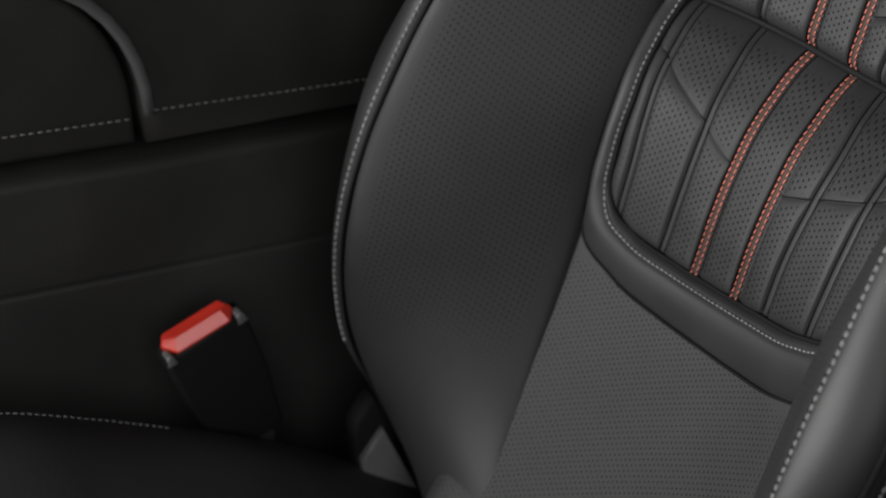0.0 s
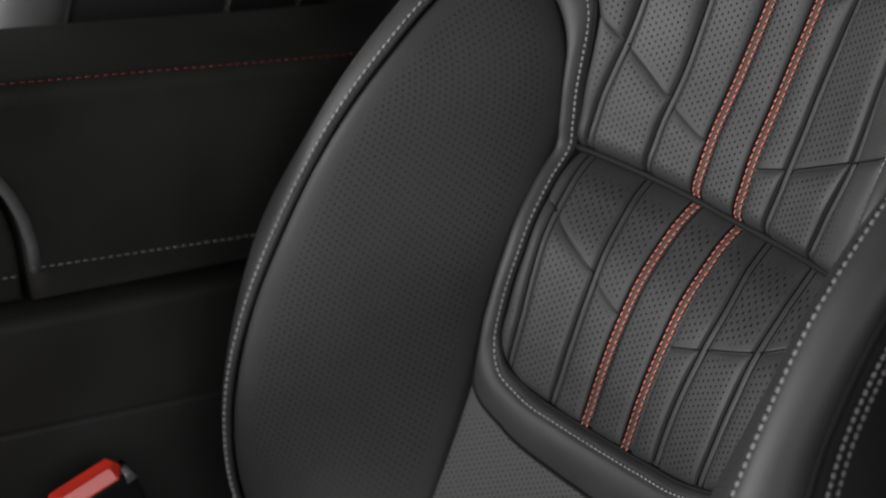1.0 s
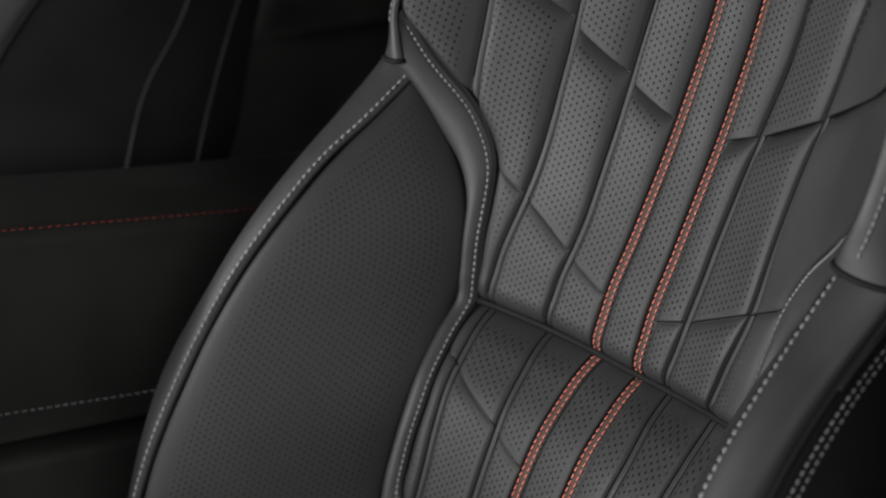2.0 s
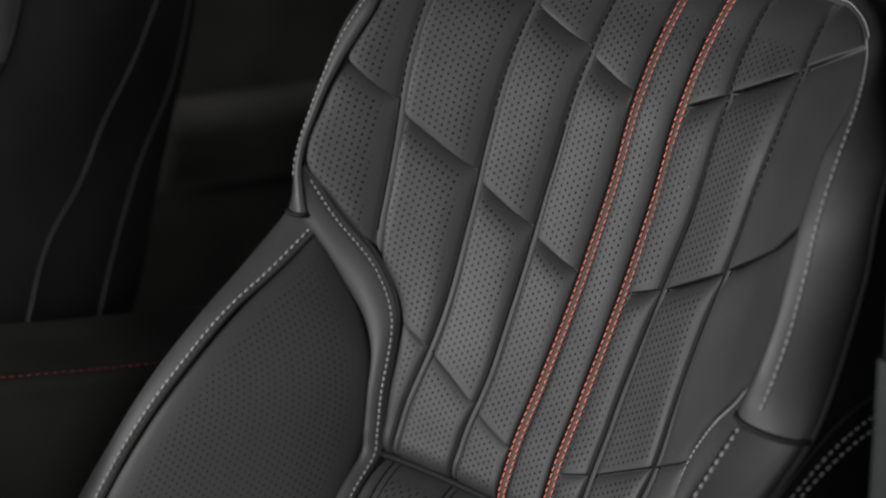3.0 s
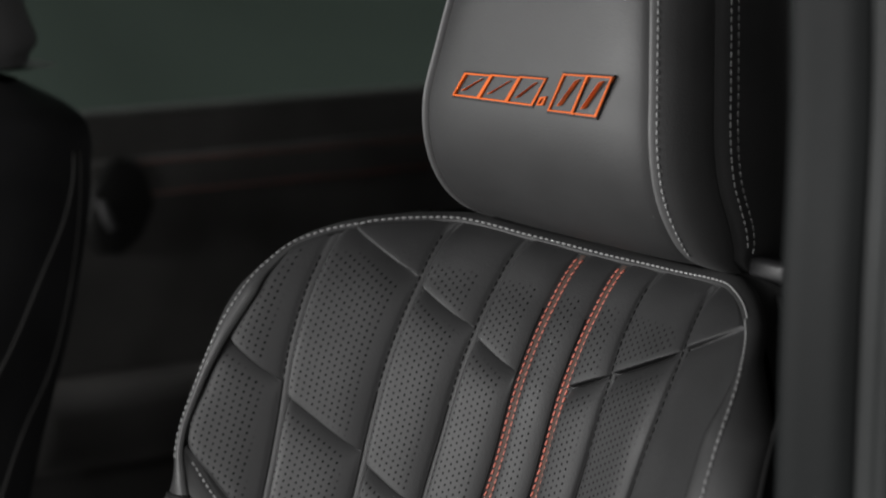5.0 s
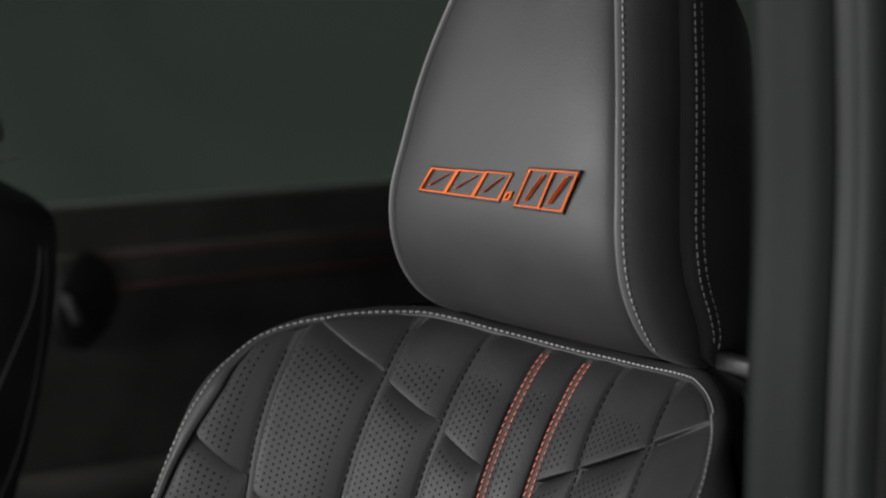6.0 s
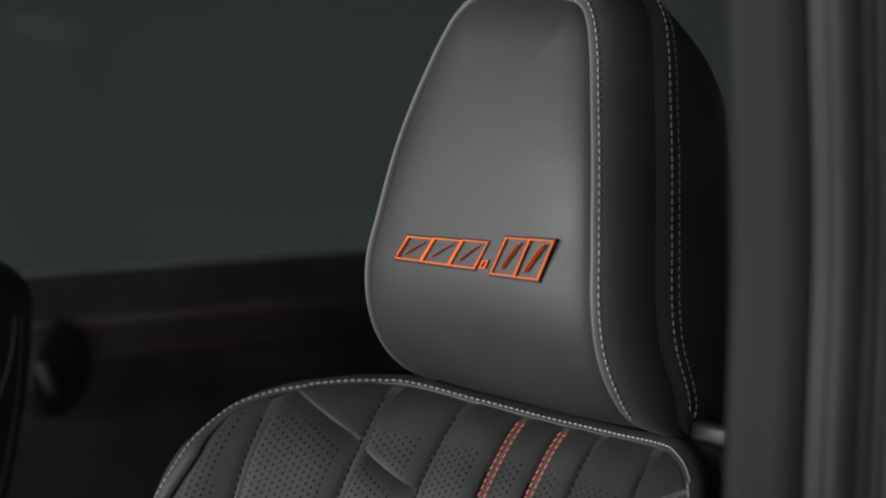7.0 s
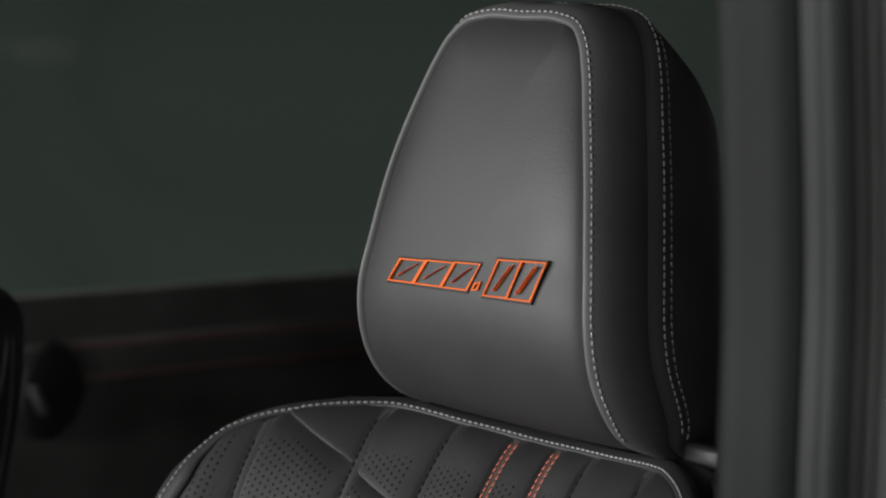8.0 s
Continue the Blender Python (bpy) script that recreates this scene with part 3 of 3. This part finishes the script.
def build_wing_edge(seat, fine):
    e = trace(WING, 170)
    e = np.r_[e * (-1, 1), (e[:-1])[::-1]]
    e[:, 1] -= top_dip(e[:, 0]) * np.clip((e[:, 1] - .97) / .066, 0, 1)
    tan = np.gradient(e, axis=0)
    tan /= np.linalg.norm(tan, axis=1)[:, None]
    out = np.stack([-tan[:, 1], tan[:, 0]], 1)
    y = back_y(e[:, 0], e[:, 1]) - .002
    w = np.clip((1.015 - e[:, 1]) / .03, 0, 1)
    inset = .004 + .005 * w
    A = np.stack([e[:, 0] - out[:, 0] * inset, y + .0025, e[:, 1] - out[:, 1] * inset], 1)
    sx, sy = cover_seam(np.sign(e[:, 0]), e[:, 1], fine)
    S = np.stack([np.sign(e[:, 0]) * sx, sy + .002, e[:, 1]], 1)
    up = .0015 + .0018 * (1 - w)
    T = np.stack([e[:, 0] + out[:, 0] * up, y + .014, e[:, 1] + out[:, 1] * up], 1)
    D = S * w[:, None] + T * (1 - w[:, None])
    B = A + np.stack([out[:, 0] * (up - .0005), -.0145 + .003 * (1 - w), out[:, 1] * (up - .0005)], 1)
    C = D + np.stack([out[:, 0] * (.0025 + .0015 * w), -.008 - .010 * w, out[:, 1] * (.0025 + .0015 * w)], 1)
    f = np.linspace(0, 1, 26)[None, :, None]
    P = A[:, None] * (1 - f) ** 3 + 3 * B[:, None] * (1 - f) ** 2 * f + 3 * C[:, None] * (1 - f) * f**2 + D[:, None] * f**3
    shell = sheet("shoulder_cover", P, "smooth", seat, "smooth grey leather shoulder edge")
    col = np.where(e[:, 1] < 1.03, np.where(e[:, 0] < 0, 9.0 - 2.5 * np.clip((.96 - e[:, 1]) / .05, 0, 1), 10), 11.0 + 2.0 * np.clip((e[:, 0] - .10) / .07, 0, 1))
    k = np.clip(col.astype(int), 0, 24)
    rows = np.arange(len(P))
    line = P[rows, k] * (1 - (col - k))[:, None] + P[rows, k + 1] * (col - k)[:, None]
    stitch_row("shoulder_stitching", line[12:-5], "white", shell, 0.0046, 0.0034, 0.00068, lift=(0, -.0004, 0))
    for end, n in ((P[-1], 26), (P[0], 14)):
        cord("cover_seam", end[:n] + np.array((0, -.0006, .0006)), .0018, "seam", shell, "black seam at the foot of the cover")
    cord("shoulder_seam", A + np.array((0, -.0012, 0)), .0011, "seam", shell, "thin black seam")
    # top of the backrest behind the edge
    x = np.linspace(-.20, .20, 50)
    rows = []
    for g in np.linspace(0, 1, 10):
        fall = np.abs(x / .20) ** 6
        rows.append(np.stack([x * (1 - .04 * g), back_y(x, np.full_like(x, 1.034)) * (1 - g) + .30 * g + .004, 1.036 - .035 * fall + .006 * math.sin(math.pi * g) - .02 * g**4], 1))
    sheet("backrest_top", np.array(rows), "plastic", seat, "black top of the backrest")


# ---------------------------------------------------------------- headrest
HEAD_Y = ((1.040, .258), (1.0442, .242), (1.049, .2285), (1.0558, .2165), (1.0645, .2065), (1.076, .1975), (1.090, .1905), (1.105, .1863), (1.12, .1846), (1.15, .187), (1.20, .193), (1.25, .203), (1.28, .211), (1.297, .218))
HEAD_W = ((0, 1.2888), (.030, 1.2885), (.045, 1.2845), (.0535, 1.276), (.0605, 1.262), (.0693, 1.237), (.0802, 1.20), (.0893, 1.155), (.0945, 1.125), (.0970, 1.09), (.0972, 1.063), (.0930, 1.042))


def build_headrest(seat):
    head = new("headrest")
    head.matrix_basis = Matrix.Translation((0, .23, 1.05))
    place(head, seat, None, "padded charcoal leather headrest with orange badge")
    edge = trace(HEAD_W, 160)
    z = 1.042 + (1.2886 - 1.042) * np.sin(np.linspace(0, math.pi / 2, 110))
    half = np.interp(z, edge[::-1, 1], edge[::-1, 0])
    U, Z = np.meshgrid(np.linspace(-1, 1, 60), z)
    X = U * half[:, None]
    d = np.minimum(half[:, None] - np.abs(X), 1.290 - Z)
    Y = ease(Z, HEAD_Y) + .004 - .008 * (1 - np.exp(-d / .016)) + .002 * np.exp(-d / .002)
    sheet("front_panel", np.stack([X, Y, Z], -1), "smooth", head, "smooth charcoal leather face")
    e = np.r_[(edge * (-1, 1))[::-1], edge[1:]]
    tan = np.gradient(e, axis=0)
    tan /= np.linalg.norm(tan, axis=1)[:, None]
    out = np.stack([-tan[:, 1], tan[:, 0]], 1)
    y = ease(e[:, 1], HEAD_Y)

    def ring(name, prof, n, mat, label):
        p = trace(prof, n)
        depth, grow = p[None, :, 1], p[None, :, 0]
        under = np.clip((y - .19) / .035, 0, 1) * np.where(e[:, 1] < 1.15, 1, 0)
        fall = .55 * np.maximum(depth - .058, 0) * np.clip((e[:, None, 1] - 1.15) / .13, 0, 1)
        P = np.stack([e[:, None, 0] + out[:, None, 0] * grow, y[:, None] + (.196 - y[:, None]) * np.clip(depth / .09, 0, 1) * under[:, None] + depth,
                      e[:, None, 1] + out[:, None, 1] * grow - fall], -1)
        return sheet(name, P, mat, head, label), P

    # side and rear leather carry the missing side light in their colour
    side, P = ring("side_band", ((-.001, .006), (.0002, .0030), (.0014, .0018), (.0028, .0024), (.0055, .0058), (.0085, .0125), (.0105, .021), (.0115, .031), (.0112, .041), (.0100, .046), (.0080, .0485)), 44, "headside", "black leather side band, lightened in colour to stand in for light")
    k = np.where(e[:, 0] > -.045, 8, 12)
    stitch_row("face_stitching", P[np.arange(len(P)), k][6:-6], "white", side, 0.0048, 0.0034, 0.00068, lift=(0, -.0006, 0))
    rear, P = ring("rear_cover", ((.0080, .0455), (.0105, .0490), (.0118, .0540), (.0115, .063), (.0095, .088), (.004, .115), (-.010, .138), (-.03, .145)), 36, "headside", "black leather rear cover, lightened in colour to stand in for light")
    for q in (4, 6):
        stitch_row("rear_stitching", P[6:-6, q], "white", rear, 0.0050, 0.0038, 0.0007, lift=(.0006, -.0006, 0))
    mesh("rear_face", P[:, -1], [tuple(range(len(P)))[::-1]], "dark", head, "", False)
    # underside
    low = np.linspace(-1, 1, 30)
    rows = []
    for f in np.linspace(0, 1, 12):
        rows.append(np.stack([low * (.089 + .008 * math.sin(math.pi * f)), np.full(30, .245 + .115 * f), np.full(30, 1.042 - .004 * math.sin(math.pi * f))], 1))
    sheet("underside", np.array(rows), "dark", head, "black leather underside", flip=True)
    for x in (-.055, .055):
        bm = bmesh.new()
        bmesh.ops.create_cone(bm, cap_ends=True, segments=20, radius1=.006, radius2=.006, depth=.10)
        bmesh.ops.translate(bm, vec=(x, .30, 1.02), verts=bm.verts)
        part("post", bm, "chrome", head, "chrome headrest post")
    build_badge(head)


def build_badge(head):
    """Raised badge: slanted outlined blocks."""
    marks = new("badge")
    marks.matrix_basis = Matrix.Translation((0, .183, 1.135))
    place(marks, head, None, "slanted orange outlined badge embroidered on the face")
    for x0, x1, low, high in ((-.0619, -.0385, 0, 0), (-.0385, -.0140, 0, 0), (-.0140, .0085, 0, 0), (.0215, .0420, -.0015, .003), (.0405, .0610, -.0015, .003)):
        za, zb = 1.1271 + .03 * (x0 + .062) + low, 1.1418 + .07 * (x0 + .062) + high
        build_block(marks, x0, x1, za, zb, .0085, .0009)
        build_block(marks, x0 + .0072, x0 + .0098, za + .0036, zb - .0030, x1 - x0 - .0085, .0005)
        # dark outline imitates the embossing's soft shadow
        build_block(marks, x0 - .0013, x1 + .0001, za - .0016, zb + .0009, .0086, .0009, "mark_shade_edge", "mark_shade", .0009)
    build_block(marks, .0118, .0172, 1.1300, 1.1350, .0020, .0009)


def build_block(marks, x0, x1, z0, z1, slope, t, name="outlined_block", mat="badge", sink=0.0):
    ring_o = ((x0, z0), (x1, z0 + .0008), (x1 + slope, z1 + .0012), (x0 + slope, z1))
    cx, cz = sum(p[0] for p in ring_o) / 4, sum(p[1] for p in ring_o) / 4
    bm = bmesh.new()
    loops = []
    for grow, lift in ((1, .0008), (1, -.0012), (0, -.0012), (0, .0008)):
        loop = []
        for x, z in ring_o:
            q = Vector((x - cx, z - cz))
            q = q - Vector((math.copysign(t * 1.5, q.x), math.copysign(t, q.y))) * (1 - grow)
            yy = float(ease(cz + q.y, HEAD_Y)) - .0042 + sink
            loop.append(bm.verts.new((cx + q.x, yy + lift, cz + q.y)))
        loops.append(loop)
    for i in range(4):
        for k in range(4):
            A, B = loops[i], loops[(i + 1) % 4]
            bm.faces.new((A[k], A[(k + 1) % 4], B[(k + 1) % 4], B[k]))
    part(name, bm, mat, marks, "dark border drawn for the shade round an embossed mark" if sink else "", False)


# ---------------------------------------------------------------- cushion and base
def build_cushion(seat):
    y, x = np.linspace(-.62, .02, 60), np.linspace(-.262, .262, 80)
    X, Y = np.meshgrid(x, y)
    ridge = ease(Y, ((-.62, .455), (-.50, .478), (-.357, .470), (-.30, .446), (-.234, .414), (-.178, .385), (-.13, .357), (-.10, .336), (.02, .25)))
    mid = ease(Y, ((-.62, .39), (-.45, .40), (-.2, .34), (.02, .23)))
    ax = np.abs(X)
    s = np.clip((ax - .13) / .085, 0, 1)
    s = s * s * (3 - 2 * s)
    Z = mid + (ridge - mid) * s - .05 * np.clip((ax - .225) / .037, 0, 1) ** 2 - .06 * np.exp(-(Y + .62) / .02)
    cushion = sheet("seat_cushion", np.stack([X, Y, Z], -1), "bolster", seat, "dark leather seat cushion", np.stack([X, Y], -1), np.where((ax < .12) & (Y < -.1), 1.0, 0.0))
    for side in (-1, 1):
        yy = np.linspace(-.58, -.236, 100)
        zz = ease(yy, ((-.62, .455), (-.50, .478), (-.357, .470), (-.30, .446), (-.234, .414), (-.178, .385), (-.13, .357), (-.10, .336), (.02, .25)))
        stitch_row("cushion_stitching", np.stack([np.full_like(yy, side * .222), yy, zz + .001], 1), "grey", cushion, .0052, .0034, .00055, lift=(0, 0, .0008))
        P = np.stack([np.full((60, 12), side * .262), np.repeat(y[:, None], 12, 1), np.linspace(Z[:, -1] + .001, np.full(60, .2), 12).T], -1)
        sheet("cushion_side", P, "dark", seat, "black leather cushion side", flip=side < 0)
    part("cushion_base", box(-.24, .24, -.58, .05, .12, .26, .02), "plastic", seat, "black plastic seat base")
    for side in (-1, 1):
        part("seat_rail", box(side * .18 - .02, side * .18 + .02, -.5, .12, -.03, .13, .004), "plastic", seat)


def build_hinge(seat):
    """Cover and strap between backrest and cushion."""
    for x in (-.222, .240):
        part("hinge_cover", slab(((-.099, .370), (-.083, .391), (-.066, .362), (-.062, .31), (-.098, .325)), x, x - .018, .004), "seam", seat, "black plastic hinge cover")
        part("hinge_strap", slab(((-.096, .342), (-.078, .364), (-.043, .285), (-.060, .24), (-.082, .25)), x + .006, x - .002, .002), "clear", seat, "satin grey metal hinge strap")


def build_seat(at, fine):
    seat = thing("front_seat", at, "charcoal quilted leather front seat with red stitching", "car seat", "front seats")
    build_backrest(seat, fine)
    build_headrest(seat)
    build_cushion(seat)
    build_hinge(seat)
    return seat


seat_at = (0, -.1, 0)
driver = build_seat(seat_at, True)
other = build_seat(seat_at, False)
other.matrix_basis = Matrix.Translation((-.80, -.165, .03))
build_side_rows(driver, 1)
part("belt_guide", box(.106, .136, .266, .280, 1.037, 1.051, .004, 3), "dark", driver, "grey plastic belt guide")
tagged(other, "dark quilted leather front seat beyond the centre console")


# ---------------------------------------------------------------- console and buckle
def build_console():
    con = thing("centre_console", (-.43, -.2, 0), "black padded centre console with pale and red stitching", "centre console")
    X0, X1 = -.32, -.44
    part("console_body", slab(((-.9, 0), (.30, 0), (.30, .541), (-.05, .560), (-.21, .572), (-.9, .636)), X0 + .004, X1, .008), "console", con, "black vinyl console side")
    arc = [(-.204 - .108 * (1 - math.cos(a)), .607 + .118 * math.sin(a)) for a in np.linspace(0, math.pi / 2, 10)]
    lid = part("lid", slab([(.30, .547), (.30, .69), (.034, .715), (-.10, .731), (-.223, .745), (-.36, .758), (-.36, .728)] + arc[::-1] + [(-.201, .580)], X0, X1, .012, 4), "console", con, "padded black armrest lid")
    # pale cord draws the highlight on the lid's rounded front edge
    cord("lid_rim_glint", [(X0 - .001, y + .004, z - .001) for y, z in arc], .0045, "headside", lid)
    front = [(y - .003, z - .003) for y, z in arc]
    part("front_pad", slab([(-.206, .579)] + front + [(-.9, .70), (-.9, .642)], X0 - .010, X1, .006, 3), "console", con, "padded black console front")
    part("lower_trim", slab(((-.9, .0), (.30, .0), (.30, .447), (-.077, .478), (-.33, .500), (-.9, .55)), X0 + .010, X0 - .02, .004), "plastic", con, "black lower side trim")
    y = np.linspace(-.205, .29, 120)
    stitch_row("pale_stitching", np.stack([np.full_like(y, X0 + .001), y, np.interp(y, (-.236, -.05, .3), (.613, .594, .566))], 1), "grey", lid, .0062, .0040, .0006, lift=(.0008, 0, 0))
    y = np.linspace(-.6, -.210, 100)
    stitch_row("pale_stitching", np.stack([np.full_like(y, X0 - .007), y, np.interp(y, (-.6, -.210), (.641, .602))], 1), "grey", con, .0062, .0040, .0006, lift=(.0008, 0, 0))
    y = np.linspace(-.34, .29, 120)
    stitch_row("red_stitching", np.stack([np.full_like(y, X0 - .006), y, np.interp(y, (-.223, -.10, .034, .3), (.745, .731, .715, .69)) - .002], 1), "dull_red", lid, .0066, .0040, .00045, lift=(.0006, 0, .0008))


def build_buckle():
    b = thing("seat_belt_buckle", (-.252, -.204, .3), "black seat belt buckle with red release button", "buckle")
    tilt = Matrix.Translation((-.252, -.2035, .4745)) @ Matrix.Rotation(radians(19), 4, "X")

    def piece(name, bm, mat, label="", smooth=True):
        bmesh.ops.transform(bm, matrix=tilt, verts=bm.verts)
        return part(name, bm, mat, b, label, smooth)

    piece("housing", slab(((-.0325, -.009), (-.031, -.0055), (.031, -.0055), (.0325, -.009), (.031, -.06), (.024, -.11), (-.024, -.11), (-.031, -.06)), -.0105, .0105, .003), "seam")
    rim = ((-.0290, -.002, -.001), (-.0215, .0088, -.0052), (.0205, .0088, -.0052), (.0270, .001, -.001), (.0225, -.0092, .0012), (-.0245, -.0092, .0012))
    crest = ((-.0262, -.002, .0022), (-.0185, .0030, .0030), (.0185, .0030, .0030), (.0245, .000, .0022), (.0210, -.0080, .0030), (-.0230, -.0080, .0030))
    bm = bmesh.new()
    low = [bm.verts.new((x, y, -.014)) for y, x, z in rim]
    mid = [bm.verts.new((x, y, z)) for y, x, z in rim]
    top = [bm.verts.new((x, y, z)) for y, x, z in crest]
    for A, B in ((low, mid), (mid, top)):
        for i in range(6):
            bm.faces.new((A[i], A[(i + 1) % 6], B[(i + 1) % 6], B[i]))
    bm.faces.new(top)
    bmesh.ops.recalc_face_normals(bm, faces=bm.faces)
    bmesh.ops.bevel(bm, geom=list(bm.edges), offset=.0006, segments=2, profile=.5, affect="EDGES")
    piece("release_button", bm, "button", "glossy red release button", False)
    for y0, y1 in ((-.0325, -.0245), (.0235, .0325)):
        piece("button_corner", slab(((y0, -.012), (y1, -.012), (y1 - .002, -.0035), (y0 + .002, -.0035)), .000, .0112, .0015), "clear", "clear grey plastic corner")
    part("stalk", slab(((-.205, .0), (-.150, .0), (-.150, .37), (-.195, .37)), -.247, -.259, .003), "belt", b)


build_console()
build_buckle()


# ---------------------------------------------------------------- cab
def build_pillar():
    p = thing("pillar_trim", (.36, .05, 0), "grey-green door pillar trim with pale rubber seal", "pillar", kind="structure")
    z = np.r_[np.linspace(0, .938, 20), np.linspace(.9385, 1.6, 40)]
    lean = ease(z, ((0, .045), (.85, .040), (.975, .031), (1.10, .021), (1.18, .016), (1.30, -.002), (1.6, -.05)))

    def strip(name, plan, mat, zs, shift=0.0, label=""):
        pl = trace(plan, 30)
        ln = np.interp(zs, z, lean)
        P = np.stack([np.repeat(pl[None, :, 0], len(zs), 0), ln[:, None] + pl[None, :, 1] + shift, np.repeat(zs[:, None], 30, 1)], -1)
        return sheet(name, P, mat, p, label)

    face = ((.334, .12), (.330, .03), (.3305, .006), (.333, .001), (.338, .0005), (.35, .003), (.366, .008), (.3685, .0105), (.369, .02))
    strip("upper_trim", face, "pillar", z[20:], 0, "grey upper pillar trim")
    strip("lower_trim", face, "pillar_low", z[:20], -.004, "paler grey lower pillar trim")
    strip("rubber_seal", ((.368, .02), (.3688, .012), (.371, .0095), (.3735, .0105), (.3775, .011), (.3795, .0128), (.3812, .0108), (.385, .0122), (.3868, .016), (.387, .03)), "seal", z, 0, "pale grey ribbed rubber door seal")
    strip("outer_flange", ((.386, .03), (.388, .022), (.3925, .028), (.3985, .024), (.400, .02)), "plastic", z, 0, "black recessed flange")
    strip("door_edge", ((.400, .03), (.401, .020), (.406, .017), (.43, .022), (.47, .04), (.48, .12)), "seal", z, 0, "grey painted door edge")


build_pillar()


def wall(name, bm, mat, label, smooth=False):
    return tagged(part(name, bm, mat, None, label, smooth), kind="structure")


wall("floor", box(-1.2, .5, -1.6, 2.0, -.06, 0), "carpet", "black carpeted cab floor")
wall("ceiling", box(-1.2, .5, -.7, 2.0, 1.52, 1.58), "headliner", "dark cab headliner")
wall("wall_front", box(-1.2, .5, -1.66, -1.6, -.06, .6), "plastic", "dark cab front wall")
wall("wall_side", box(.46, .5, .14, 2.0, 0, 1.52), "plastic", "dark rear side wall of the cab")
wall("wall_rear", box(-1.2, .5, 2.0, 2.06, -.06, 1.58), "plastic", "dark rear cab wall")


def build_rear_door():
    d = thing("door_1", (-1.18, 1.0, 0), "dark far rear door panel with red stitched insert", "door", kind="structure")
    part("door_panel", slab(((.31, 0), (2.0, 0), (2.0, .995), (1.09, .975), (.615, .960), (.31, .948)), -1.16, -1.2, .01), "door", d)
    part("door_insert", slab(((.60, .86), (1.6, .89), (1.6, .935), (.60, .905)), -1.145, -1.165, .006), "door", d, "padded insert")
    y = np.linspace(.66, 1.6, 100)
    for dz in (0, -.037):
        stitch_row("red_stitching", np.stack([np.full_like(y, -1.144), y, np.interp(y, (.6, 1.6), (.902, .922)) + dz], 1), "red", d, .010, .006, .0008, lift=(.001, 0, 0))
    part("armrest", slab(((.5, .56), (1.7, .56), (1.7, .66), (.5, .66)), -1.08, -1.17, .03), "door", d, "padded armrest")
    part("handle_bezel", slab(((.616, .800), (.642, .797), (.672, .818), (.687, .854), (.674, .891), (.650, .908), (.621, .904), (.600, .870), (.600, .825)), -1.140, -1.165, .006), "plastic", d, "six-sided black handle bezel")
    part("inner_handle", slab(((.617, .830), (.628, .832), (.609, .866), (.600, .865)), -1.122, -1.138, .003), "headside", d, "satin grey inner handle")
    part("window_glass", box(-1.185, -1.18, .31, 1.95, .95, 1.5), "glass", d, "green-tinted window glass").visible_shadow = False


def build_front_door():
    d = thing("door_2", (-1.18, -.4, 0), "dark far front door panel", "door", kind="structure")
    part("door_panel", box(-1.2, -1.16, -1.5, .11, 0, .92, .01), "door", d)
    part("window_glass", box(-1.185, -1.18, -1.4, .12, .92, 1.5), "glass", d, "green-tinted window glass").visible_shadow = False


build_rear_door()
build_front_door()
wall("pillar_far", box(-1.2, -1.13, .12, .30, 0, 1.6, .01), "plastic", "black far door pillar")

# ---------------------------------------------------------------- studio
wall("ground", box(-6, 6, -6, 6, -.56, -.5), "studio_floor", "dark studio floor")
wall("backdrop", box(-5.1, -5.0, -6, 6, -.5, 5), "studio", "grey-green studio wall")
wall("wall_behind", box(-6, 6, 5.9, 6.0, -.5, 5), "studio", "grey-green studio wall")
